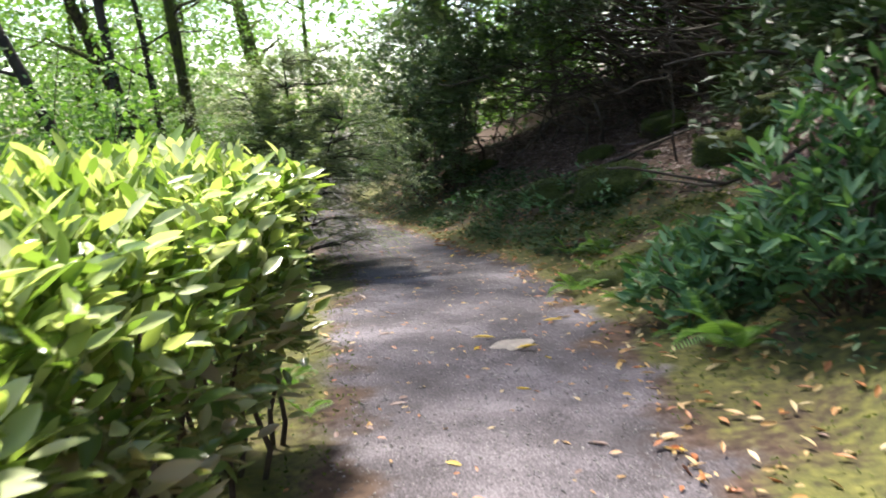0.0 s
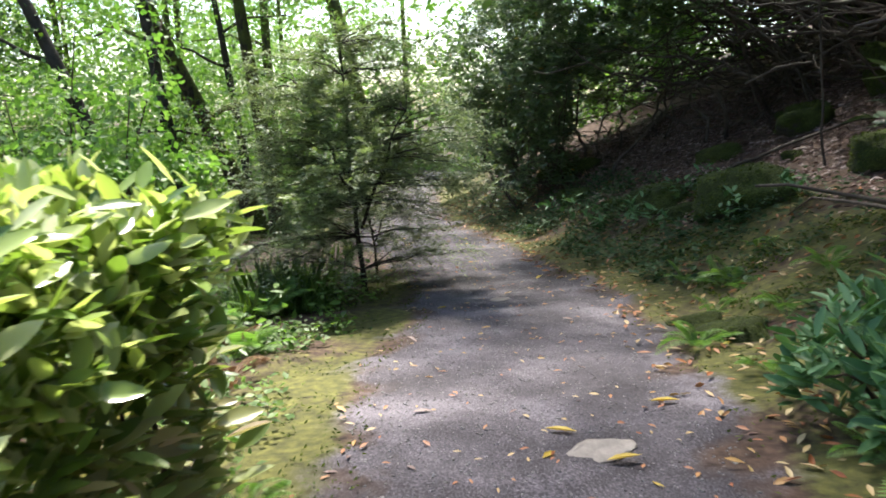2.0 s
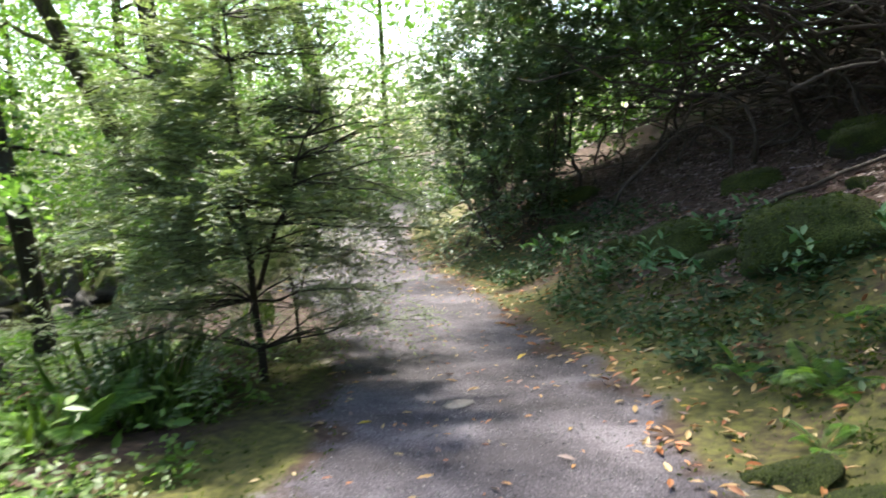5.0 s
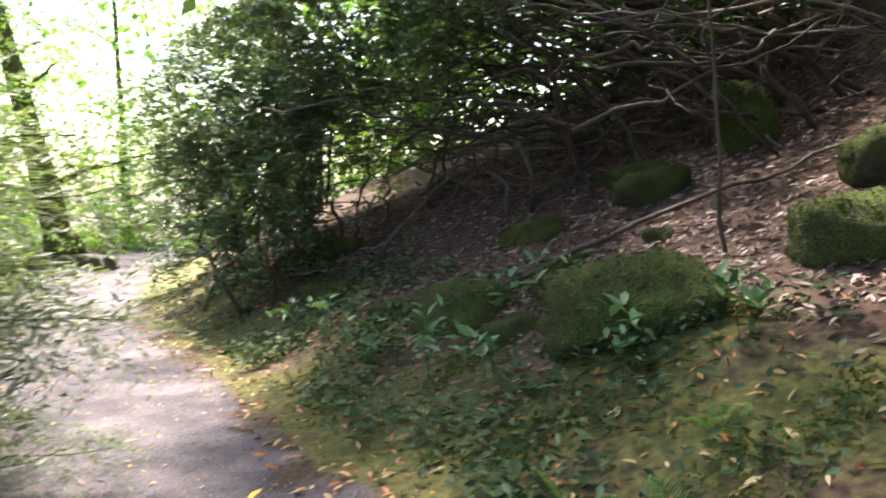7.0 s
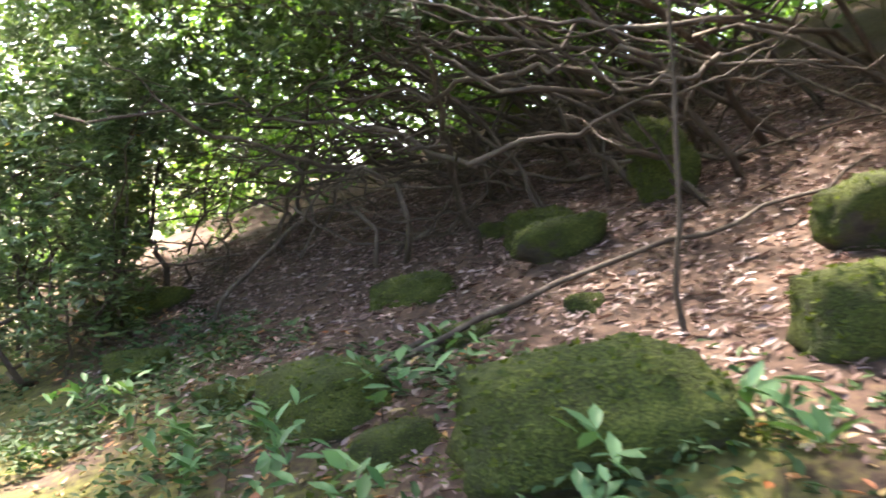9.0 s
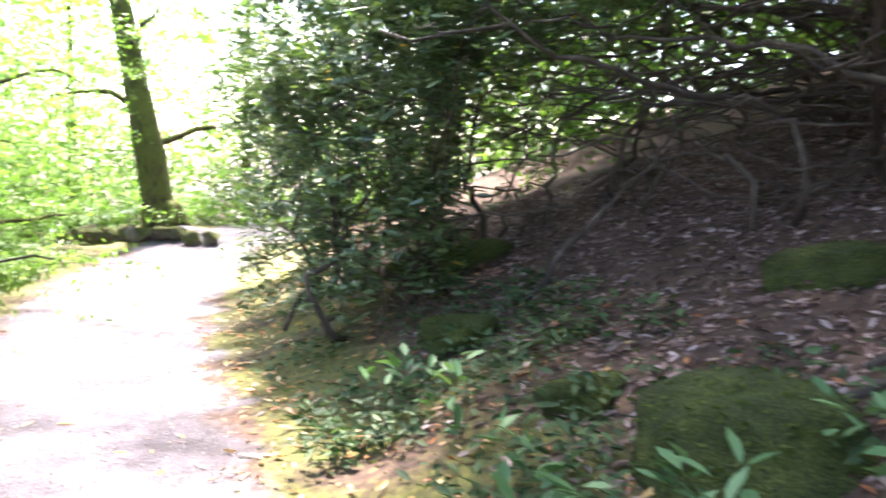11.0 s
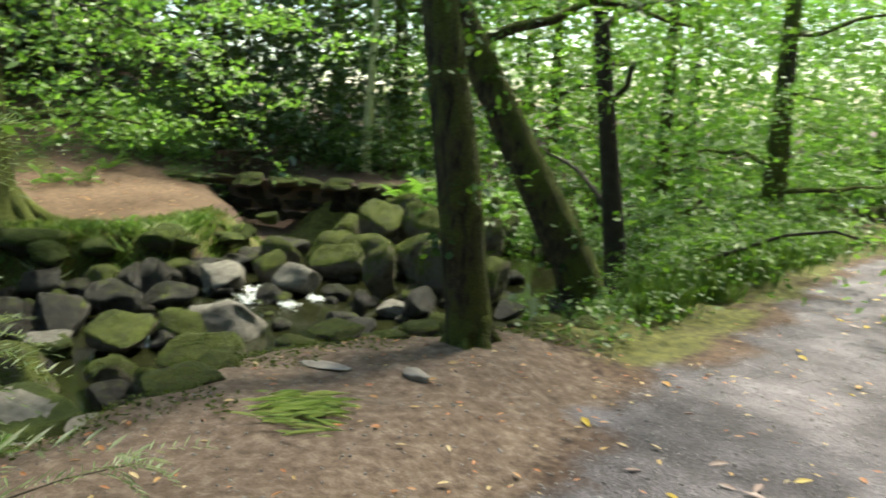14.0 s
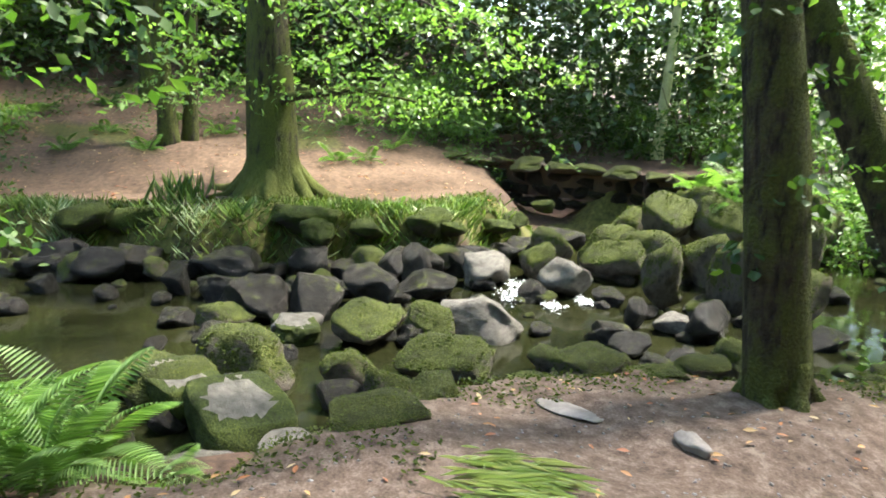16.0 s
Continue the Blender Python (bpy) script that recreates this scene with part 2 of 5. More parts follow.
MOSS = [(0.36, (0.013, 0.017, 0.004)), (0.5, (0.05, 0.06, 0.011)), (0.62, (0.125, 0.145, 0.026))]
MAT = {
    "boulder_wet": mossy_material("wet_stone", [(0.32, (0.008, 0.007, 0.006)), (0.52, (0.02, 0.016, 0.013)), (0.68, (0.055, 0.045, 0.036))], MOSS, -0.08, 0.42),
    "boulder_dry": mossy_material("pale_stone", [(0.3, (0.11, 0.096, 0.083)), (0.7, (0.26, 0.235, 0.205))], MOSS, -0.35, 0.75),
    "boulder_moss": mossy_material("mossy_stone", [(0.3, (0.05, 0.042, 0.033)), (0.7, (0.22, 0.18, 0.14))], MOSS, 0.36),
    "boulder_hill": mossy_material("thick_moss_stone", [(0.3, (0.03, 0.026, 0.02)), (0.7, (0.12, 0.1, 0.075))], [(0.36, (0.012, 0.018, 0.004)), (0.5, (0.042, 0.056, 0.01)), (0.62, (0.11, 0.135, 0.024))], 0.72),
    "bark": mossy_material("mossy_bark", [(0.34, (0.014, 0.011, 0.007)), (0.5, (0.06, 0.046, 0.028)), (0.68, (0.15, 0.115, 0.07))], [(0.3, (0.025, 0.032, 0.006)), (0.7, (0.13, 0.145, 0.028))], 0.5, 0.9, True),
    "bark_dark": plain_material("dark_bark", [(0.3, (0.012, 0.010, 0.008)), (0.7, (0.06, 0.048, 0.035))], 6, 0.9, 0.8, 45),
    # pale bark, with the yellow of sunlight put into its colour
    "bark_pale": plain_material("sun_tinted_pale_bark", [(0.3, (0.26, 0.25, 0.1)), (0.7, (0.68, 0.64, 0.36))], 5, 0.85, 0.5, 40),
    "branch": plain_material("bare_branch", [(0.35, (0.026, 0.018, 0.013)), (0.55, (0.06, 0.044, 0.032)), (0.74, (0.2, 0.163, 0.12))], 5, 0.7, 0.5, 60),
    "twig": plain_material("twig", [(0.3, (0.03, 0.02, 0.014)), (0.7, (0.1, 0.07, 0.045))], 8, 0.8, 0.4, 60),
    "soil": plain_material("soil", [(0.3, (0.03, 0.02, 0.014)), (0.7, (0.1, 0.07, 0.05))], 5, 0.95, 0.6, 50),
    # upper hedge leaves: strong sunlight is put into these near-white yellow-greens
    "hedge": leaf_material("sun_tinted_hedge_leaf", [(0.09, 0.16, 0.03), (0.19, 0.29, 0.06), (0.34, 0.43, 0.12), (0.48, 0.55, 0.22), (0.66, 0.69, 0.44)], 0.24, 0.4, (1.2, 1.25, 0.65)),
    # lower hedge leaves: browner, and toned darker for the shade down there
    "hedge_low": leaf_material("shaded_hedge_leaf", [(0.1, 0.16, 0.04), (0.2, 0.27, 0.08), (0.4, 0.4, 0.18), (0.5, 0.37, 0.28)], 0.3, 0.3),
    "laurel": leaf_material("laurel_leaf", [(0.05, 0.12, 0.045), (0.1, 0.21, 0.085), (0.19, 0.32, 0.14)], 0.46, 0.25, spec=0.3),
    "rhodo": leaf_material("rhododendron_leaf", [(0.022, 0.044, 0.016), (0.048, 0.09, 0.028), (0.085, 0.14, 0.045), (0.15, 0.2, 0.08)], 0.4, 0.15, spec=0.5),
    # the same leaf, brightened: daylight from the path is put into its colour
    "rhodo_lit": leaf_material("lit_rhododendron_leaf", [(0.035, 0.065, 0.025), (0.07, 0.125, 0.045), (0.12, 0.19, 0.07), (0.19, 0.26, 0.11)], 0.33, 0.25, spec=0.6),
    "flat_stone": plain_material("pale_flat_stone", [(0.3, (0.13, 0.11, 0.1)), (0.7, (0.3, 0.265, 0.24))], 9, 0.85, 0.4, 60, 0.004),
    "yellow_leaf": leaf_material("yellow_leaf", [(0.5, 0.33, 0.03), (0.6, 0.45, 0.08)], 0.5, 0.3, (1.1, 1, 0.6)),
    "beech": leaf_material("beech_leaf", [(0.045, 0.095, 0.018), (0.09, 0.17, 0.025), (0.15, 0.25, 0.045), (0.22, 0.32, 0.07)], 0.5, 0.5, (1.08, 1.3, 0.65)),
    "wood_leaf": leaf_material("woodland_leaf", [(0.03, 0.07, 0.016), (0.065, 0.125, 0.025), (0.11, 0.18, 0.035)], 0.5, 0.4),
    # lit copy of the woodland leaf: sunshine is painted into its yellow-green
    "lime": leaf_material("sun_tinted_leaf", [(0.1, 0.19, 0.04), (0.165, 0.285, 0.065), (0.27, 0.38, 0.11)], 0.45, 0.5, (1.08, 1.3, 0.65)),
    "ivy": leaf_material("bramble_leaf", [(0.018, 0.042, 0.016), (0.045, 0.09, 0.035), (0.1, 0.16, 0.07)], 0.6, 0.25, spec=0.2),
    "fern": leaf_material("fern_leaf", [(0.11, 0.21, 0.05), (0.18, 0.31, 0.085), (0.26, 0.4, 0.13)], 0.5, 0.4),
    "grass": leaf_material("grass_blade", [(0.06, 0.12, 0.02), (0.12, 0.2, 0.035), (0.2, 0.26, 0.06)], 0.5, 0.4),
    "bracken": leaf_material("dead_bracken", [(0.14, 0.07, 0.03), (0.24, 0.13, 0.06), (0.3, 0.2, 0.1)], 0.8, 0.2, (1, 0.9, 0.7)),
    "needle": leaf_material("conifer_needle", [(0.09, 0.12, 0.055), (0.17, 0.22, 0.11), (0.3, 0.34, 0.21)], 0.45, 0.45),
    "litter": leaf_material("dry_leaf_litter", [(0.07, 0.036, 0.028), (0.15, 0.085, 0.07), (0.26, 0.165, 0.145), (0.4, 0.31, 0.3)], 0.55, 0.1, (1, 0.9, 0.8)),
    "fallen": leaf_material("fallen_leaf", [(0.3, 0.09, 0.03), (0.42, 0.17, 0.06), (0.45, 0.3, 0.1), (0.55, 0.45, 0.25)], 0.5, 0.1, (1, 0.9, 0.7)),
    "moss_tuft": leaf_material("moss_tuft", [(0.036, 0.054, 0.01), (0.07, 0.094, 0.016), (0.125, 0.15, 0.028)], 0.9, 0.45),
    "pale_grass": leaf_material("pale_flattened_grass", [(0.24, 0.32, 0.14), (0.38, 0.44, 0.24), (0.52, 0.52, 0.34)], 0.5, 0.3),
    "pebble": plain_material("pebble", [(0.35, (0.05, 0.045, 0.046)), (0.65, (0.3, 0.28, 0.28))], 30, 0.7, 0.3, 120),
    "foam": plain_material("white_water", [(0.3, (0.5, 0.52, 0.52)), (0.7, (0.85, 0.87, 0.87))], 12, 0.2, 0.6, 50),
}


def ground_material():
    m, t, p, out = material("woodland_ground")
    med, fine, grit = noise_of(t, 1.7, 5), noise_of(t, 14, 6), noise_of(t, 90, 4)
    gravel = ramp(t, sums(t, "ADD", sums(t, "MULTIPLY", grit, 0.6), sums(t, "MULTIPLY", med, 0.4)), [(0.37, (0.016, 0.013, 0.015)), (0.5, (0.067, 0.058, 0.066)), (0.62, (0.19, 0.167, 0.187))])
    dirt = ramp(t, sums(t, "ADD", sums(t, "MULTIPLY", fine, 0.6), sums(t, "MULTIPLY", grit, 0.4)), [(0.36, (0.05, 0.031, 0.022)), (0.5, (0.107, 0.073, 0.056)), (0.64, (0.2, 0.15, 0.12))])
    moss = ramp(t, fine, [(0.3, (0.035, 0.034, 0.012)), (0.55, (0.085, 0.082, 0.022)), (0.75, (0.15, 0.14, 0.035))])
    humus = ramp(t, fine, [(0.3, (0.02, 0.012, 0.009)), (0.7, (0.1, 0.06, 0.042))])
    needles = ramp(t, fine, [(0.3, (0.05, 0.03, 0.019)), (0.7, (0.15, 0.095, 0.06))])
    stony = ramp(t, fine, [(0.3, (0.02, 0.02, 0.014)), (0.7, (0.11, 0.1, 0.075))])
    col = humus
    for name, c in (("moss", moss), ("dirt", dirt), ("needles", needles), ("gravel", gravel), ("bed", stony)):
        a = t.nodes.new("ShaderNodeAttribute")
        a.attribute_name = name
        f = sums(t, "MULTIPLY", sums(t, "SUBTRACT", sums(t, "ADD", a.outputs["Fac"], sums(t, "MULTIPLY", sums(t, "SUBTRACT", sums(t, "ADD", fine, med), 1.0), 1.0)), 0.3), 2.5, True)
        col = mixed(t, f, col, c)
    t.links.new(col, p.inputs["Base Color"])
    p.inputs["Roughness"].default_value = 0.9
    p.inputs["Specular IOR Level"].default_value = 0.25
    bumped(t, p, sums(t, "ADD", sums(t, "MULTIPLY", grit, 0.5), fine), 0.4, 0.012)
    return m


def water_material():
    m, t, p, out = material("stream_water")
    t.links.new(ramp(t, noise_of(t, 1.1), [(0.3, (0.012, 0.014, 0.006)), (0.7, (0.04, 0.042, 0.016))]), p.inputs["Base Color"])
    p.inputs["Roughness"].default_value = 0.04
    p.inputs["IOR"].default_value = 1.33
    p.inputs["Transmission Weight"].default_value = 0.55
    bumped(t, p, noise_of(t, 5, 3), 0.12, 0.03)
    return m


# ---- mesh helpers ----
def mesh_of(name, verts, faces, mat):
    """A mesh from arrays; faces all of one count of corners."""
    me = bpy.data.meshes.new(name)
    verts, faces = np.asarray(verts, np.float32), np.asarray(faces, np.int32)
    k = faces.shape[1]
    me.vertices.add(len(verts))
    me.vertices.foreach_set("co", verts.ravel())
    me.loops.add(faces.size)
    me.loops.foreach_set("vertex_index", faces.ravel())
    me.polygons.add(len(faces))
    me.polygons.foreach_set("loop_start", np.arange(0, faces.size, k, dtype=np.int32))
    me.update(calc_edges=True)
    me.validate()
    me.materials.append(mat)
    return me


def child(name, me, parent, label="", kind=""):
    ob = new(name, me)
    ob.parent = parent
    return tagged(ob, label, kind=kind)


def thing(name, x, y, z, label, category, group="", kind=""):
    ob = new(name)
    ob.location = (x, y, z)
    ob.empty_display_size = 0.2
    return tagged(ob, label, category, group, kind)


def unit(v):
    return v / np.maximum(np.linalg.norm(v, axis=-1, keepdims=True), 1e-9)


LEAF = np.array([(0, 0, 0), (0.32, 0.3, 0.05), (-0.32, 0.3, 0.05), (0.42, 0.62, 0.03), (-0.42, 0.62, 0.03), (0, 1, -0.06), (0, 0.45, -0.04)])
LEAF_F = np.array([(0, 1, 6), (0, 6, 2), (1, 3, 6), (2, 6, 4), (3, 5, 6), (4, 6, 5)])
DIAMOND = np.array([(0, 0, 0), (0.45, 0.45, 0.04), (0, 1, 0), (-0.45, 0.45, 0.04)])
DIAMOND_F = np.array([(0, 1, 2), (0, 2, 3)])
BROAD = np.array([(0, 0, 0), (0.2, 0.13, 0.03), (0.38, 0.36, 0.05), (0.38, 0.6, 0.04), (0.2, 0.86, 0.0), (0, 1, -0.05), (-0.2, 0.86, 0.0), (-0.38, 0.6, 0.04), (-0.38, 0.36, 0.05), (-0.2, 0.13, 0.03), (0, 0.3, -0.03), (0, 0.65, -0.03)])
BROAD_F = np.array([(0, 1, 10), (1, 2, 10), (2, 3, 11), (2, 11, 10), (3, 4, 11), (4, 5, 11), (5, 6, 11), (6, 7, 11), (7, 8, 10), (7, 10, 11), (8, 9, 10), (9, 0, 10)])
SHAPES = {"leaf": (LEAF, LEAF_F), "diamond": (DIAMOND, DIAMOND_F), "broad": (BROAD, BROAD_F)}


def leaves(name, pos, along, normal, length, width, mat, shape="leaf"):
    """One mesh of many leaves: each grows from pos, along its axis, facing its normal."""
    tv, tf = SHAPES[shape]
    n = len(pos)
    a = unit(along)
    s = unit(np.cross(a, normal))
    u = np.cross(s, a)
    L, W = np.broadcast_to(length, n)[:, None, None], np.broadcast_to(width, n)[:, None, None]
    v = pos[:, None, :] + tv[None, :, 0:1] * s[:, None] * W + tv[None, :, 1:2] * a[:, None] * L + tv[None, :, 2:3] * u[:, None] * L
    f = tf[None] + (np.arange(n) * len(tv))[:, None, None]
    return mesh_of(name, v.reshape(-1, 3), f.reshape(-1, 3), mat)


def tube(name, pts, radii, mat, sides=8, rough=0.0):
    """A bent, tapered round limb, closed at its ends."""
    pts, radii = np.asarray(pts, float), np.asarray(radii, float)
    n = len(pts)
    tan = unit(np.gradient(pts, axis=0))
    ref = np.array((0.9, 0.1, 0.2)) if abs(tan[0, 2]) > 0.7 else np.array((0, 0, 1.0))
    s = unit(np.cross(tan, ref))
    u = np.cross(s, tan)
    ang = np.linspace(0, 2 * np.pi, sides, endpoint=False)
    rr = radii[:, None] * (1 + rough * (RNG.random((n, sides)) - 0.5))
    v = pts[:, None] + rr[..., None] * (np.cos(ang)[None, :, None] * s[:, None] + np.sin(ang)[None, :, None] * u[:, None])
    v = np.concatenate([v.reshape(-1, 3), pts[:1], pts[-1:]])
    i, j = np.meshgrid(np.arange(n - 1), np.arange(sides), indexing="ij")
    a, b = i * sides + j, i * sides + (j + 1) % sides
    q = np.stack([a, b, b + sides, a + sides], -1).reshape(-1, 4)
    f = np.concatenate([q[:, [0, 1, 2]], q[:, [0, 2, 3]]])
    k = np.arange(sides)
    f = np.concatenate([f, np.stack([np.full(sides, n * sides), (k + 1) % sides, k], -1), np.stack([np.full(sides, n * sides + 1), (n - 1) * sides + k, (n - 1) * sides + (k + 1) % sides], -1)])
    me = mesh_of(name, v, f, mat)
    me.polygons.foreach_set("use_smooth", np.ones(len(me.polygons), bool))
    return me


def bend(a, b, n=8, sag=0.0, jitter=0.05):
    """Points from a to b along a slightly crooked line."""
    t = np.linspace(0, 1, n)[:, None]
    p = np.asarray(a, float) * (1 - t) + np.asarray(b, float) * t
    w = np.cumsum(RNG.normal(0, jitter, (n, 3)), axis=0)
    w -= w[:1] * (1 - t) + w[-1:] * t
    p += w
    p[:, 2] += sag * (4 * t * (1 - t))[:, 0]
    return p


# ---- ground and water ----
def spaced(lo, hi, a, b, fine, far):
    """Grid lines: fine from a to b, growing outwards to lo and hi."""
    mid = np.arange(a, b + fine / 2, fine)
    out, s = [b], fine
    while out[-1] < hi:
        s = min(s * 1.25, far)
        out.append(out[-1] + s)
    neg, s = [a], fine
    while neg[-1] > lo:
        s = min(s * 1.25, far)
        neg.append(neg[-1] - s)
    return np.concatenate([neg[:0:-1], mid, out[1:]])


GX, GY = np.meshgrid(spaced(-450, 450, -13, 7, 0.11, 40), spaced(-450, 450, 2, 30, 0.11, 40), indexing="ij")
GZ = height(GX, GY)
nx, ny = GX.shape
gi, gj = np.meshgrid(np.arange(nx - 1), np.arange(ny - 1), indexing="ij")
g0 = gi * ny + gj
ground_mesh = mesh_of("ground", np.stack([GX, GY, GZ], -1).reshape(-1, 3), np.stack([g0, g0 + ny, g0 + ny + 1, g0 + 1], -1).reshape(-1, 4), ground_material())
ground_mesh.polygons.foreach_set("use_smooth", np.ones(len(ground_mesh.polygons), bool))
gxl, gxr, gxb, gxf = (np.interp(GY, *e) for e in (LEFT, RIGHT, BANK, FAR))
ragged = 0.22 * wobble(GX, GY, 0.5, 2) + 0.15 * wobble(GX, GY, 0.21, 6)
gravel = step(-0.45, 0.35, GX - gxl + ragged) * step(-0.45, 0.3, gxr - GX + ragged)
right_moss = step(0, 0.3, GX - gxr) * np.maximum(step(2.9, 0.7, GX - gxr), 0.9 * step(3.6, 2.2, GX - gxr) * step(9, 10, GY) * step(14.2, 13, GY))
left_moss = step(0, 0.3, gxl - GX) * step(1.6, 0.5, gxl - GX) * step(14.5, 13, GY) + step(17.2, 18.2, GY) * step(0, 0.4, gxl - GX) * step(2.0, 1.0, gxl - GX)
bare = step(13.0, 14.2, GY) * step(18.0, 17.0, GY) * step(-0.2, 0.4, gxl - GX) * step(-0.35, 0.15, GX - gxb)
bank_moss = step(0.8, 0.1, np.abs(GX - gxf + 0.4)) + 0.9 * step(0.5, 0.1, np.abs(GX - gxb + 0.1))
clearing = step(0.9, 1.8, gxf - GX) * step(21, 17, GY) * step(16, 11, gxf - GX)
in_bed = step(0.3, 0.6, gxb - GX) * step(0.0, 0.3, GX - gxf) * (1 - step(12.6, 13.3, GY) * step(15.4, 15.0, GY) * step(-5.5, -5.15, GX))
for name, field in (("gravel", gravel), ("moss", np.clip(0.8 * clearing * step(0.0, 0.5, wobble(GX, GY, 1.3, 4)) * step(2.5, 4.5, gxf - GX) + (right_moss + left_moss) * (0.75 + 0.45 * wobble(GX, GY, 0.6, 11)) + bank_moss, 0, 1)), ("dirt", bare), ("needles", clearing * (1 - 0.8 * step(0.0, 0.5, wobble(GX, GY, 1.3, 4)) * step(2.5, 4.5, gxf - GX))), ("bed", in_bed)):
    ground_mesh.attributes.new(name, "FLOAT", "POINT").data.foreach_set("value", field.astype(np.float32).ravel())
tagged(new("ground", ground_mesh), "woodland ground with a grey gravel path between mossy banks", "ground", kind="structure")

wx, wy = np.meshgrid(np.arange(-22, -3.9, 0.35), np.arange(-30, 61, 0.35), indexing="ij")
wz = WATER + 0.006 * wobble(wx, wy, 0.3, 3)
wi, wj = np.meshgrid(np.arange(wx.shape[0] - 1), np.arange(wx.shape[1] - 1), indexing="ij")
w0 = wi * wx.shape[1] + wj
water_mesh = mesh_of("water", np.stack([wx, wy, wz], -1).reshape(-1, 3), np.stack([w0, w0 + wx.shape[1], w0 + wx.shape[1] + 1, w0 + 1], -1).reshape(-1, 4), water_material())
water_mesh.polygons.foreach_set("use_smooth", np.ones(len(water_mesh.polygons), bool))
tagged(new("water", water_mesh), "shallow clear stream between dark stones", "water", kind="structure")

# ---- trees ----
def spray_points(centres, radius, per, flat=0.35, rng=RNG):
    """Leaf places in loose flat sprays round the given centres."""
    n = len(centres)
    r = np.sqrt(rng.random((n, per))) * np.broadcast_to(radius, n)[:, None]
    a = rng.random((n, per)) * 2 * np.pi
    tilt = rng.normal(0, 0.25, (n, 2))
    x, y = r * np.cos(a), r * np.sin(a)
    z = tilt[:, :1] * x + tilt[:, 1:] * y - 0.18 * r ** 2 / np.maximum(np.broadcast_to(radius, n)[:, None], 0.01) + rng.normal(0, flat * 0.2, (n, per)) * np.broadcast_to(radius, n)[:, None]
    return (centres[:, None] + np.stack([x, y, z], -1)).reshape(-1, 3), np.stack([np.cos(a), np.sin(a), -0.3 + 0 * a], -1).reshape(-1, 3)


def foliage(name, centres, radius, per, size, mat, parent, shape="diamond", ratio=0.5, flat=0.35, up=1.0, label=""):
    pos, out = spray_points(np.asarray(centres, float), radius, per, flat)
    n = len(pos)
    along = out + RNG.normal(0, 0.6, (n, 3))
    normal = np.array((0, 0, up)) + RNG.normal(0, 0.55, (n, 3))
    L = size * RNG.uniform(0.65, 1.3, n)
    return child(name, leaves(name, pos, along, normal, L, L * ratio * 1.1, MAT[mat], shape), parent, label, "stuff")


def trunk_points(h, lean, n=9, crook=0.015):
    t = np.linspace(0, 1, n)
    p = np.stack([lean[0] * h * t, lean[1] * h * t, h * t], -1)
    p[1:-1, :2] += np.cumsum(RNG.normal(0, crook, (n - 2, 2)), axis=0) * 0.6
    p[0, 2] = -0.25
    return p


def tree(x, y, h, r, label, bark="bark", leaf="beech", lean=(0, 0), limbs=7, low=0.4, spread=2.6, sprays=70, per=55, size=0.085, flare=1.7, name="tree", group="woodland trees", crown_low=0.0, roots=0, ivy=0):
    """A broadleaf tree: flared trunk, bent limbs, a crown of flat leaf sprays."""
    ob = thing(name, x, y, ground_z(x, y), label, "tree", group)
    p = trunk_points(h, lean)
    t = np.linspace(0, 1, len(p))
    rad = r * (1 - 0.72 * t)
    rad[0], rad[1] = r * flare, r * 1.05
    p = np.insert(p, [1, 1], [p[0] + (p[1] - p[0]) * k for k in (0.24, 0.5)], axis=0)
    rad = np.insert(rad, [1, 1], [r * (1.05 + 0.36 * (flare - 1)), r * (1.05 + 0.07 * (flare - 1))])
    child("trunk", tube("trunk", p, rad, MAT[bark], 14, 0.12), ob)
    for i in range(roots):
        a = i * 6.283 / roots + RNG.normal(0, 0.2)
        e = np.array((np.cos(a), np.sin(a), 0)) * r * (RNG.uniform(2.2, 3.8) if flare > 2 else RNG.uniform(1.5, 2.3))
        e[2] = ground_z(x + e[0], y + e[1]) - ground_z(x, y) - 0.06
        q = bend((np.cos(a) * r * 0.55, np.sin(a) * r * 0.55, r * 1.3), e, 7, 0, 0.02)
        q[2:6, 2] -= np.array((0.2, 0.35, 0.3, 0.12)) * r * 1.5
        child("root", tube("root", q, np.linspace(r * 0.5, r * 0.2, 7), MAT[bark], 8, 0.1), ob)
    if ivy:
        k = np.linspace(0.6, 3.4, ivy)
        a = RNG.random(ivy) * 6.283
        cc = np.stack([lean[0] * k + np.cos(a) * r * 1.15, lean[1] * k + np.sin(a) * r * 1.15, k], -1)
        foliage("ivy", cc, 0.13, 12, 0.065, "wood_leaf", ob, "leaf", 0.8)
    ends = []
    for i in range(limbs):
        f = low + (0.95 - low) * (i + RNG.random() * 0.6) / limbs
        k = f * (len(p) - 1)
        a = p[int(k)] + (p[min(int(k) + 1, len(p) - 1)] - p[int(k)]) * (k % 1)
        ang = i * 2.4 + RNG.random()
        reach = spread * RNG.uniform(0.6, 1.1) * (1 - 0.45 * f)
        b = a + np.array((np.cos(ang) * reach, np.sin(ang) * reach, reach * RNG.uniform(0.0, 0.5)))
        pts = bend(a, b, 7, 0.15, 0.07)
        child("limb", tube("limb", pts, np.linspace(r * 0.3, 0.012, 7), MAT[bark], 6), ob)
        ends += [pts[3], pts[5], pts[6]]
    ends = np.array(ends)
    c = ends[RNG.integers(0, len(ends), sprays)] + RNG.normal(0, 1, (sprays, 3)) * np.array((0.55, 0.55, 0.4)) * spread * 0.45
    c[:, 2] = np.maximum(c[:, 2], crown_low)
    foliage("crown", c, RNG.uniform(0.35, 0.8, sprays), per, size, leaf, ob)
    return ob


